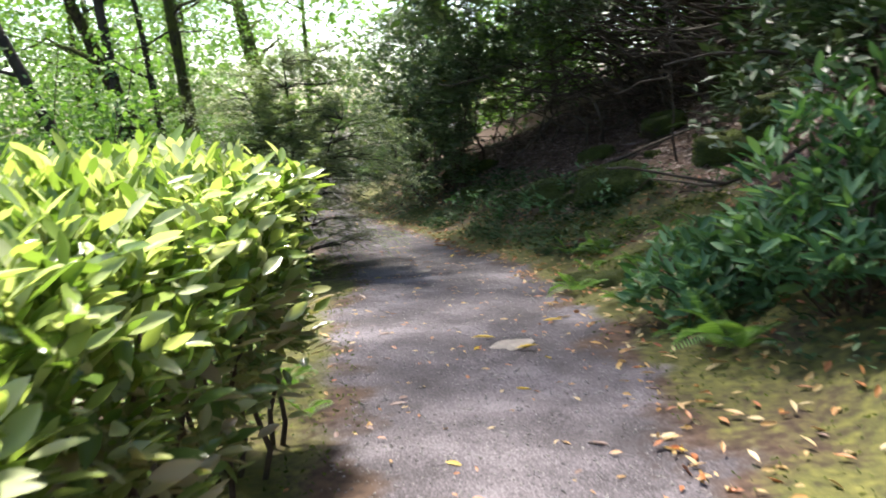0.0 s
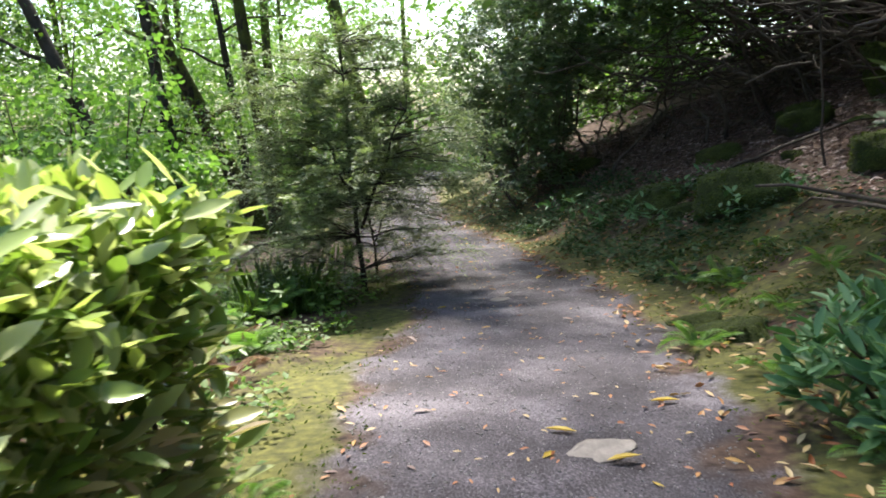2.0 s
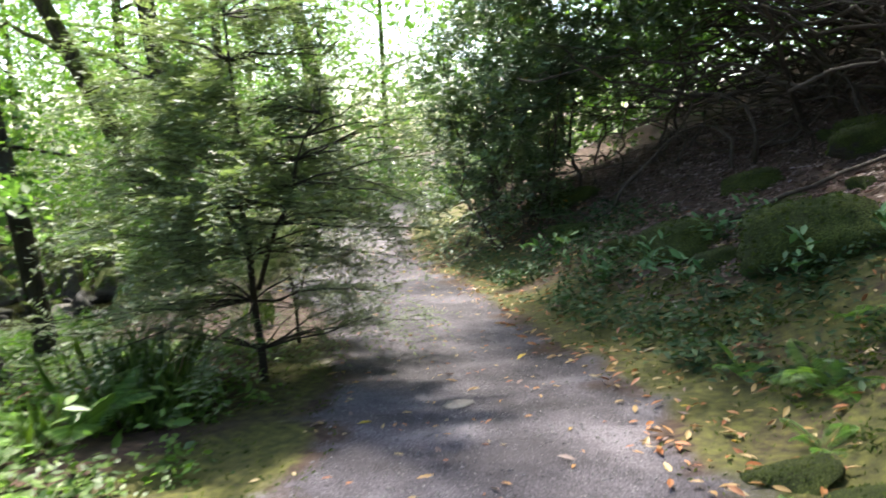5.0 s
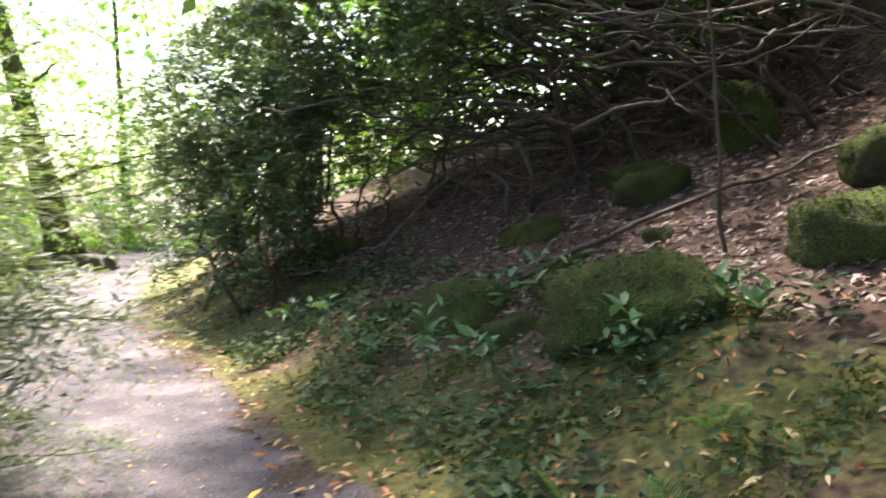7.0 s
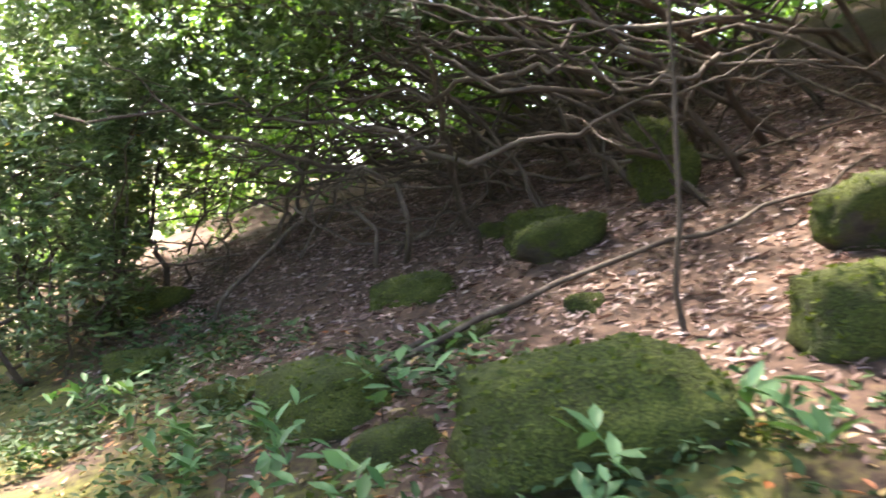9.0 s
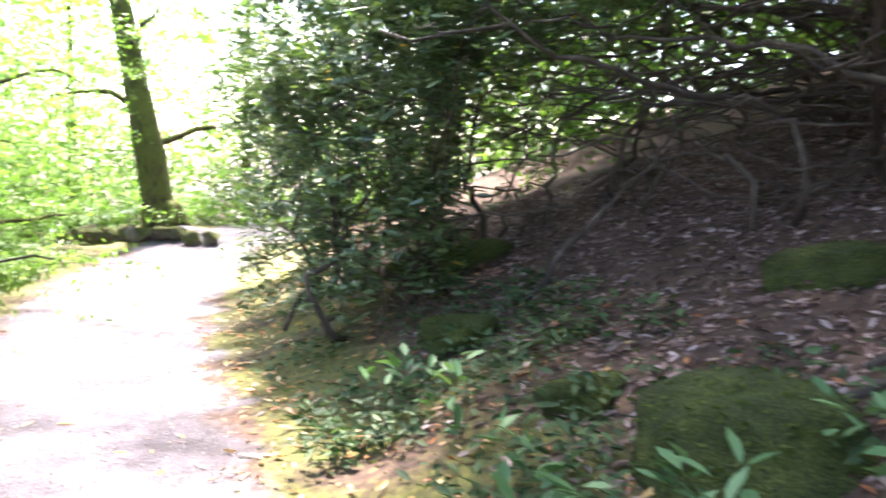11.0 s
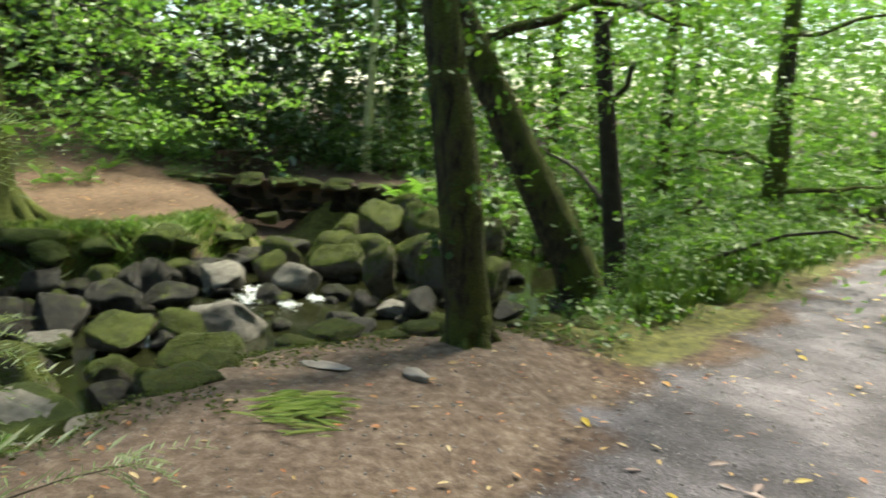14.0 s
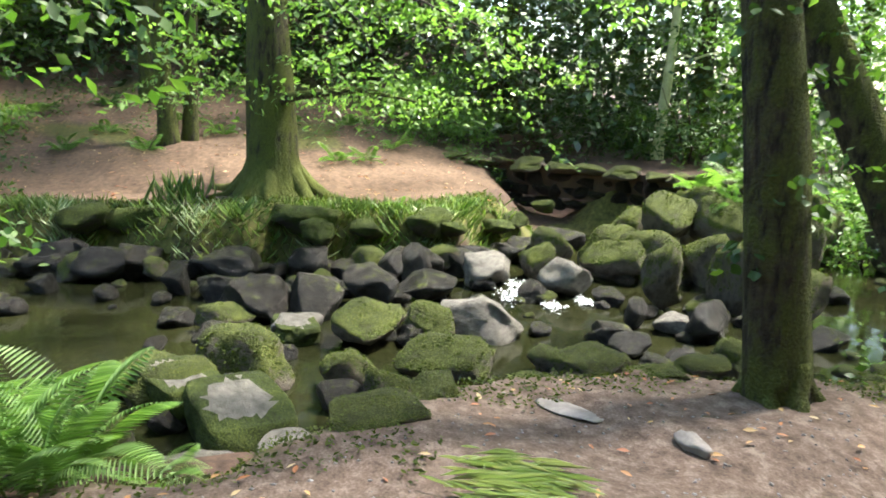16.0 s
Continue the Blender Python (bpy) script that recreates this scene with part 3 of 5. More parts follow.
tree(-4.66, 16.95, 9.0, 0.135, "mossy grey-brown tree trunk standing on the stream bank", lean=(-0.05, -0.13), limbs=6, low=0.55, spread=3.0, sprays=90, flare=1.4, crown_low=4.0, roots=6, ivy=26)
tree(-5.95, 19.75, 8.0, 0.21, "thick mossy tree trunk leaning over the stream", lean=(-0.2, -0.5), limbs=5, low=0.5, spread=2.5, flare=1.3, crown_low=3.5, roots=5, ivy=30)
tree(-6.55, 20.5, 8.0, 0.12, "slim dark tree next to the leaning trunk", "bark_dark", lean=(-0.06, -0.12), limbs=8, low=0.22, spread=2.6, sprays=130, crown_low=1.3)
tree(-12.2, 14.85, 10.0, 0.29, "large brown beech with a flared mossy base across the stream", lean=(0, -0.01), limbs=9, low=0.25, spread=4.2, flare=2.6, sprays=200, leaf="lime", crown_low=1.3, roots=9)
tree(-15.4, 13.3, 8.0, 0.14, "pale twin-stemmed tree across the stream", "bark", lean=(0.0, -0.05), limbs=5, low=0.45, spread=2.5, crown_low=2.5)
tree(-15.6, 13.6, 8.0, 0.11, "pale twin-stemmed tree across the stream", "bark", lean=(0.03, 0.04), limbs=4, low=0.5, spread=2.0, sprays=40, crown_low=2.5)
tree(-19.0, 12.6, 9.0, 0.16, "slender mossy tree at the edge of the clearing", "bark", limbs=5, spread=2.5, crown_low=2.0)
tree(-15.5, 22.2, 8.0, 0.1, "slender pale sunlit tree beside the stone wall", "bark_pale", lean=(0.0, 0.06), limbs=6, low=0.35, spread=2.6, leaf="lime", crown_low=2.2)
tree(-8.3, 26.0, 11.0, 0.18, "straight grey-brown tree beside the path", limbs=9, low=0.2, spread=3.0, leaf="lime", sprays=150, crown_low=1.3)
tree(-6.25, 29.6, 12.0, 0.33, "stout dark tree on a mossy mound where the path bends", lean=(-0.2, 0.0), limbs=9, low=0.3, spread=3.6, flare=1.4, leaf="lime", sprays=160, crown_low=2.6, roots=7)
tree(-4.2, 12.3, 8.0, 0.1, "dark trunk leaning towards the stream", "bark_dark", lean=(-0.42, 0.0), limbs=6, low=0.35, spread=2.2, sprays=70, crown_low=1.6, ivy=34)
tree(-4.15, 12.9, 9.5, 0.085, "dark upright trunk near the stream", "bark_dark", lean=(-0.06, -0.1), limbs=9, low=0.5, spread=3.6, sprays=60, per=55, crown_low=4.6, ivy=34)

beech = thing("beech_bough", -12.0, 15.1, 1.75, "low beech bough with bright green leaves hanging over the stream", "bough", "beech boughs")
for tip in ((2.6, 0.6, -0.9), (2.2, 2.0, -0.7), (1.6, -1.4, -0.9), (3.4, 1.6, -0.3), (2.4, 3.4, -0.4), (3.0, -0.6, -0.2), (1.2, 3.0, -1.1)):
    q = bend((0.1, 0, 0.2), tip, 8, 0.3, 0.06)
    child("bough", tube("bough", q, np.linspace(0.03, 0.006, 8), MAT["bark_dark"], 6), beech)
    cc = np.repeat(q[3:], 4, axis=0) + RNG.normal(0, 0.22, (20, 3)) * np.array((1, 1, 0.6))
    foliage("foliage", cc, 0.3, 26, 0.08, "lime", beech, "leaf", 0.6)

# woods all round: three trees built once, then copied
WOODS = [
    tree(-17, 24, 11.0, 0.2, "leafy woodland tree with mid-green leaves", leaf="wood_leaf", limbs=8, low=0.12, spread=4.2, sprays=130, per=26, size=0.2, group="tall wood trees", crown_low=0.6),
    tree(-14, 31, 12.0, 0.17, "leafy woodland tree with bright yellow-green leaves", leaf="lime", limbs=8, low=0.12, spread=4.2, sprays=130, per=26, size=0.2, group="tall wood trees", crown_low=0.6),
    tree(-23, 17, 10.0, 0.22, "dense woodland tree with dark green leaves", leaf="wood_leaf", limbs=9, low=0.1, spread=3.8, sprays=130, per=26, size=0.21, group="tall wood trees", crown_low=0.4),
]
SPOTS = [(-11.5, 27), (-17, 29), (-21, 21), (-25, 12), (-24, 26), (-19.5, 33), (-12, 37), (-7.5, 41), (-1, 43), (4, 38), (9, 33), (-28, 18), (-27, 6), (-21, 5),
         (-18, 3), (-9, -9), (-3, -12), (5, -12), (13, 6), (15, 14), (15, 22), (12, 28), (-30, 27), (-25, 35), (-15, 43), (-33, 12), (-33, 2), (7, 24.5)]
for i, (x, y) in enumerate(SPOTS):
    # trees beyond y 26 get the leaf with sunlight in its colour
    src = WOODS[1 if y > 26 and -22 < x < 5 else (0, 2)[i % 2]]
    copy_thing(src, pose(x, y, ground_z(x, y) - 0.1, 0, 0, i * 77) @ Matrix.Scale(0.9 + 0.07 * (i % 5), 4))


# ---- the woods beyond, too many leaves to count ----
def woods(name, n, region, zr, mat, label, per=15, size=0.28, gap=0.0):
    """Leaf masses of trees standing further off, in loose clumps with gaps."""
    xa, xb, ya, yb = region
    c = np.stack([RNG.uniform(xa, xb, n), RNG.uniform(ya, yb, n), RNG.uniform(*zr, n)], -1)
    keep = wobble(c[:, 0] * 0.8 + c[:, 1], c[:, 2] * 1.3 + 0.5 * c[:, 1], 1.6, len(name) + xa) > gap
    c = c[keep]
    c[:, 2] += height(c[:, 0], c[:, 1])
    pos, out = spray_points(c, RNG.uniform(0.7, 1.4, len(c)), per)
    m = len(pos)
    L = 1.25 * size * RNG.uniform(0.6, 1.3, m)
    me = leaves(name, pos, out + RNG.normal(0, 0.6, (m, 3)), np.array((0, 0, 1.0)) + RNG.normal(0, 0.6, (m, 3)), L, L * 0.6, MAT[mat], "diamond")
    return tagged(new(name, me), label, "woods", kind="stuff")


# lime masses have sunlight put into their colour, standing where woods look lit
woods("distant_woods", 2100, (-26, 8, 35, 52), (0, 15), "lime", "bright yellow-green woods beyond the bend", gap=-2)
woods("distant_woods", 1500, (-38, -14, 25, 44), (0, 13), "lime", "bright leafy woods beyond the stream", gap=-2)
# next three: the dark rhododendron leaf colour stands in for forest shade
woods("distant_woods", 2100, (-38, -23, -4, 27), (0, 11), "rhodo", "woods across the clearing, deep shade put into their dark leaves", gap=-2)
woods("distant_woods", 600, (-25, -20.5, 4, 19), (0, 3.2), "rhodo", "thicket behind the clearing, deep shade put into its dark leaves", size=0.2, gap=-2)
woods("distant_woods", 1000, (-24, -15.5, 18.5, 26), (0, 6), "rhodo", "dark leafy thicket by the stone wall", size=0.16, gap=-0.6)
woods("distant_woods", 1100, (-30, -10, -4, 9), (0, 6.5), "wood_leaf", "leafy woods along the stream", gap=-0.5)
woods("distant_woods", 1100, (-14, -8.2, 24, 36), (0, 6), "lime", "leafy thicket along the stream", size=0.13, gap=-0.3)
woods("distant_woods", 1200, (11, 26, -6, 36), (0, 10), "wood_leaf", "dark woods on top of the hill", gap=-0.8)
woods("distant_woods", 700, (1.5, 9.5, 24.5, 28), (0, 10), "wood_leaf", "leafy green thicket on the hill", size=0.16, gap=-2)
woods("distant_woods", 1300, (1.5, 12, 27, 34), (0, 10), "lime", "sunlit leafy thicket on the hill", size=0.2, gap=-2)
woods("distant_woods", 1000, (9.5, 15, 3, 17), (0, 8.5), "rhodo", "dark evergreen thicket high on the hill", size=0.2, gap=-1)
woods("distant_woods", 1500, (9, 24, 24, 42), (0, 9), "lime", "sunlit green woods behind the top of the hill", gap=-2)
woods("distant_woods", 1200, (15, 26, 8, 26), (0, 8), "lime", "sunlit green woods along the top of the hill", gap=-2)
woods("distant_woods", 900, (-2, 14, 30, 38), (0, 9), "wood_leaf", "leafy woods on the hill", gap=-0.5)
woods("distant_woods", 450, (-12, 14, -20, -9), (0, 7), "wood_leaf", "leafy woods round the start of the path", gap=-0.6)



def canopy(n, region, zr, mat, label, keep, over=0.0, size=0.27, per=23):
    """A roof of leaves added overhead to block light, open where sun and sky should reach through."""
    xa, xb, ya, yb = region
    c = np.stack([RNG.uniform(xa, xb, n), RNG.uniform(ya, yb, n), RNG.uniform(*zr, n)], -1)
    c = c[keep(c[:, 0], c[:, 1])]
    c[:, 2] += over * height(c[:, 0], c[:, 1])
    pos, out = spray_points(c, RNG.uniform(0.7, 1.3, len(c)), per)
    m = len(pos)
    L = size * RNG.uniform(0.6, 1.3, m)
    me = leaves("canopy", pos, out + RNG.normal(0, 0.5, (m, 3)), np.array((0, 0, 1.0)) + RNG.normal(0, 0.4, (m, 3)), L, L * 0.6, MAT[mat], "diamond")
    return tagged(new("canopy", me), label, "leaf canopy", kind="stuff")


def open_sky(x, y, cx, cy, r):
    return (x - cx) ** 2 + (y - cy) ** 2 > r * r


# added shade roofs; the densities below steer where sunlight falls
canopy(4600, (-1.5, 13, 1, 27), (4.4, 7.5), "rhodo", "dense dark leaf canopy added to shade the hillside", lambda x, y: (x > np.where(y > 15, -0.5, np.interp(y, *RIGHT) + 1.0)) & (RNG.random(len(x)) < np.where((y > 14) & (y < 19.5) & (x < 7.5) & (x > 1.7), 0.22, np.where((y > 15) & (x < 1.7), 0.85, np.where((x < 3.0) & (y > 7.5) & (y < 12), 0.3, 1)))), 1.0)
canopy(3000, (-24, 2.5, 7.5, 27), (8.5, 12), "wood_leaf", "leaf canopy added high up to shade path and stream", lambda x, y: (y > 11 + 0.3 * np.abs(x)) & (wobble(x, y, 2.2, 5) > -0.45) & (RNG.random(len(x)) < np.where((x > -7.5) & (x < -2.4) & (y < 17), 0.08, np.where(x < -9, 0.2, np.where(x < -3, 0.38, np.where(y > 17, 0.42, 1))))))
canopy(2400, (-36, -14.5, 4, 30), (8, 11), "rhodo", "dark leaf canopy added to darken the wood across the stream", lambda x, y: (y < 17.5) | (x < -17))


# ---- shrubs ----
def shrub(x, y, r, h, label, leaf, sprays=70, per=40, size=0.08, ratio=0.45, shape="diamond", name="shrub", group="woodland shrubs", base=0.1, stems=5, spray=0.3):
    ob = thing(name, x, y, ground_z(x, y), label, "shrub", group)
    for i in range(stems):
        a = i * 2.4 + RNG.random()
        tip = (np.cos(a) * r * 0.6, np.sin(a) * r * 0.6, h * RNG.uniform(0.6, 0.9))
        child("stem", tube("stem", bend((0.05 * np.cos(a), 0.05 * np.sin(a), -0.1), tip, 6, 0.05, 0.04), np.linspace(0.018, 0.005, 6), MAT["twig"], 5), ob)
    d = unit(RNG.normal(0, 1, (sprays, 3)))
    d[:, 2] = np.abs(d[:, 2])
    k = RNG.uniform(0.45, 1.0, (sprays, 1)) * RNG.uniform(0.75, 1.12, (sprays, 1))
    c = d * k * np.array((r, r, h * 0.95))
    c[:, 2] = np.maximum(c[:, 2], base)
    foliage("foliage", c, spray * RNG.uniform(0.7, 1.3, sprays), per, size, leaf, ob, shape, ratio)
    return ob


SHRUBS = [
    shrub(-8.5, 23.6, 1.2, 1.5, "leafy green undergrowth beside the stream", "wood_leaf", 80, 42, 0.09),
    shrub(-9.8, 24.8, 1.3, 1.9, "bright green undergrowth beneath the trees", "lime", 80, 42, 0.1),
    shrub(-6.9, 22.6, 0.7, 0.7, "low glossy green undergrowth on the verge", "beech", 60, 40, 0.075),
]
for i, (x, y, s) in enumerate([(-7.6, 24.6, 0.8), (-10.5, 22.6, 1.0), (-12.5, 24, 1.3), (-9.2, 28, 1.0), (-11, 30, 1.2), (-13.5, 27.5, 1.3), (-8, 32.5, 1.0), (-3, 33, 1.0), (-1.5, 30, 1.1),
                               (-16, 25, 1.5), (-18, 22.5, 1.4), (-20, 19, 1.4), (-21, 15, 1.3), (-23, 10, 1.5), (-6, 9.5, 0.8), (-13, 8, 1.3), (-12.8, 10.5, 0.8), (-16, 9.5, 1.2), 
                               (-6.5, 36, 1.5), (-2.5, 38, 1.6), (-11.5, 34, 1.4), (-17.5, 18.2, 1.1), (-15, 22.6, 1.2), (-12, 22.8, 1.0), (-5.5, 11.0, 0.7), (-5.6, 12.2, 0.6)]):
    src = SHRUBS[1] if y > 26 else SHRUBS[i % 2]
    copy_thing(src, pose(x, y, ground_z(x, y) - 0.05, 0, 0, i * 61) @ Matrix.Scale(s, 4))
for i, (x, y, s) in enumerate([(-6.4, 21.8, 0.9), (-7.2, 24.2, 0.9), (-5.9, 20.2, 0.7), (-5.7, 19.3, 0.6), (-7.6, 25.4, 1.0), (-6.3, 23.4, 0.7)]):
    copy_thing(SHRUBS[2], pose(x, y, ground_z(x, y) - 0.03, 0, 0, i * 97) @ Matrix.Scale(s, 4))

for x, y, r, hh in [(-4.7, 11.4, 1.25, 3.3), (-5.9, 10.4, 1.4, 3.6), (-6.6, 12.0, 1.2, 3.4), (-3.7, 10.6, 1.0, 3.4)]:
    shrub(x, y, r, hh, "tall leafy hazel with bright green leaves", "lime", 95, 36, 0.085, 0.6, "leaf", "hazel", "hazels by the stream", 1.5, 3, 0.36)


def laurel(x, y, r, h, label, leaf, count, low, name="laurel_bush", top=None):
    """A laurel: stems, and whorls of long glossy leaves pointing up and outwards."""
    ob = thing(name, x, y, ground_z(x, y), label, "bush")
    d = unit(RNG.normal(0, 1, (count, 3)))
    d[:, 2] = np.abs(d[:, 2]) * 0.9
    c = d * RNG.uniform(0.55, 1.0, (count, 1)) * np.array((r, r, h))
    c[:, 2] = np.maximum(c[:, 2], low * RNG.uniform(0.6, 1.5, count))
    for q in c[:: max(1, count // 14)]:
        child("stem", tube("stem", bend((q[0] * 0.15, q[1] * 0.15, -0.1), q, 6, 0.03, 0.03), np.linspace(0.014, 0.005, 6), MAT["twig"], 5), ob)
    whorls(ob, c, d, leaf, 0.15, 7, "foliage", 0.3, 0.45, "broad")
    return ob


def whorls(ob, c, d, leaf, size=0.12, per=9, name="foliage", ratio=0.36, lift=0.45, shape="leaf"):
    n = len(c)
    a = RNG.random((n, per)) * 6.283
    along = np.stack([np.cos(a), np.sin(a), np.full_like(a, lift) + RNG.normal(0, 0.35, a.shape)], -1) + 0.5 * d[:, None]
    start = c[:, None] + RNG.normal(0, 0.035, (n, per, 3)) + np.array((0, 0, 1)) * RNG.uniform(-0.1, 0.03, (n, per, 1))
    normal = np.array((0, 0, 1.0)) + 0.5 * d[:, None] + RNG.normal(0, 0.4, (n, per, 3))
    L = (size * RNG.uniform(0.6, 1.25, (n, per))).reshape(-1)
    return child(name, leaves(name, start.reshape(-1, 3), along.reshape(-1, 3), normal.reshape(-1, 3), L, L * ratio * (1.1 if shape == "leaf" else 1.3), MAT[leaf], shape), ob, kind="stuff")


def hedge():
    """The clipped laurel hedge: sunlight painted into its leafy top, darker sides low down, bare stems beneath."""
    x0, x1, y0, y1, top = -3.0, -0.37, 2.3, 5.82, 1.13
    ob = thing("hedge", -1.7, 4.0, 0, "clipped laurel hedge, sunlight painted into its bright yellow-green upper leaves", "hedge")
    n = 1600
    c = np.stack([RNG.uniform(x0, x1, n), RNG.uniform(y0, y1, n), top - 0.16 * RNG.random(n) ** 2], -1)
    c[:, 2] += 0.05 * wobble(c[:, 0], c[:, 1], 0.4)
    # rounded rim
    rim = np.minimum(np.minimum(x1 - c[:, 0], y1 - c[:, 1]), 0.25)
    c[:, 2] -= 1.1 * (0.25 - rim) ** 2 * 4
    d = np.tile((0.0, 0, 1), (n, 1))
    c -= np.array(ob.location)
    whorls(ob, c, d, "hedge", 0.10, 8, "top_leaves", 0.38, 0.9, "broad")
    n = 1150
    side = RNG.random(n) < 0.6
    c = np.stack([np.where(side, x1 - 0.3 * RNG.random(n) ** 1.5, RNG.uniform(x0, x1, n)), np.where(side, RNG.uniform(y0, y1, n), y1 - 0.3 * RNG.random(n) ** 1.5), 0.18 + 0.9 * RNG.random(n) ** 0.75], -1)
    d = np.where(side[:, None], (0.9, 0, 0.4), (0, 0.9, 0.4)).astype(float)
    inner = c - np.array(ob.location)
    # above 0.62 m the sun-coloured leaf, below it the browner shade-toned one
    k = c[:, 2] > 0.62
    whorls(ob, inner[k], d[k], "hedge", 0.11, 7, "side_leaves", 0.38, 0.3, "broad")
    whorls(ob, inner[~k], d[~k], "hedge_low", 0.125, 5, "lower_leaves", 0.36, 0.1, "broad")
    for i in range(70):
        # bare stems below the leaves
        x, y = RNG.uniform(x0 + 0.3, x1 - 0.12), RNG.uniform(y0, y1 - 0.15)
        if i < 45:
            x = x1 - RNG.uniform(0.1, 0.6)
        a = np.array((x, y, ground_z(x, y) - 0.05)) - np.array(ob.location)
        b = a + np.array((min(RNG.normal(0.0, 0.12), 0.05), min(RNG.normal(-0.05, 0.12), 0.05), RNG.uniform(0.8, 1.1)))
        child("stem", tube("stem", bend(a, b, 7, 0, 0.03), np.linspace(0.016, 0.006, 7), MAT["twig"], 5), ob)


hedge()
laurel(2.75, 6.7, 0.75, 1.65, "dark green laurel bush with glossy leaves beside the path", "laurel", 260, 0.35)
laurel(2.2, 7.7, 0.62, 0.75, "low dark green laurel bush beside the path", "laurel", 170, 0.15)


def conifer(x, y, size=1.0):
    """The small, sparse conifer by the path: a forked stem and drooping needle sprays."""
    z = ground_z(x, y)
    ob = thing("conifer", x, y, z, "small sparse conifer with drooping needle sprays at the path's edge", "tree")
    stems = [((0, 0, -0.1), (-0.2, 0.1, 3.0), 0.034), ((0.0, 0, 0.7), (0.6, -0.15, 2.1), 0.02), ((-0.03, 0, 0.9), (-0.75, 0.2, 2.4), 0.02)]
    tips = []
    for a, b, r in stems:
        p = bend(a, b, 10, 0, 0.02)
        child("trunk" if r > 0.03 else "stem", tube("stem", p, np.linspace(r, 0.006, 10), MAT["bark_dark"], 8, 0.1), ob)
        for k in range((96 if size == 1 else 60) if r > 0.03 else 34):
            f = RNG.uniform(0.16 if r > 0.03 else 0.25, 1)
            s = p[int(f * 9)]
            ang = RNG.random() * 6.283
            reach = (1.9 - 0.36 * s[2]) * RNG.uniform(0.45, 1.0)
            e = s + np.array((np.cos(ang) * reach, np.sin(ang) * reach, RNG.uniform(-0.2, 0.25)))
            e[2] = max(e[2], 0.28)
            q = bend(s, e, 7, 0.06, 0.025)
            child("branch", tube("branch", q, np.linspace(0.009, 0.002, 7), MAT["bark_dark"], 4), ob)
            tips.append(q)
    ob.scale = (size, size, size)
    tips = np.array(tips)
    pos, along = [], []
    for q in tips:
        for j in range(27 if size == 1 else 20):
            f = RNG.uniform(0.25, 1.0) * 5.99
            s = q[int(f)] + (q[int(f) + 1] - q[int(f)]) * (f % 1)
            dirn = unit((q[-1] - q[0]) + RNG.normal(0, 0.55, 3) * np.linalg.norm(q[-1] - q[0]))
            L = RNG.uniform(0.14, 0.4)
            m = 16 if size == 1 else 20
            u = np.linspace(0, 1, m)[:, None]
            tw = s + dirn * L * u + np.array((0, 0, -0.13)) * u ** 2
            sd = unit(np.cross(dirn, (0, 0, 1)))
            pos.append(tw)
            along.append(dirn * 0.6 + sd * np.where(np.arange(m) % 2, 1, -1)[:, None] + RNG.normal(0, 0.1, (m, 3)))
    pos, along = np.concatenate(pos), np.concatenate(along)
    n = len(pos)
    child("needles", leaves("needles", pos, along, np.array((0, 0, 1.0)) + RNG.normal(0, 0.3, (n, 3)), RNG.uniform(0.045, 0.075, n), 0.019 if size == 1 else 0.009, MAT["needle"], "diamond"), ob, kind="stuff")


conifer(-1.72, 11.95)
conifer(-1.97, 13.4, 0.57)


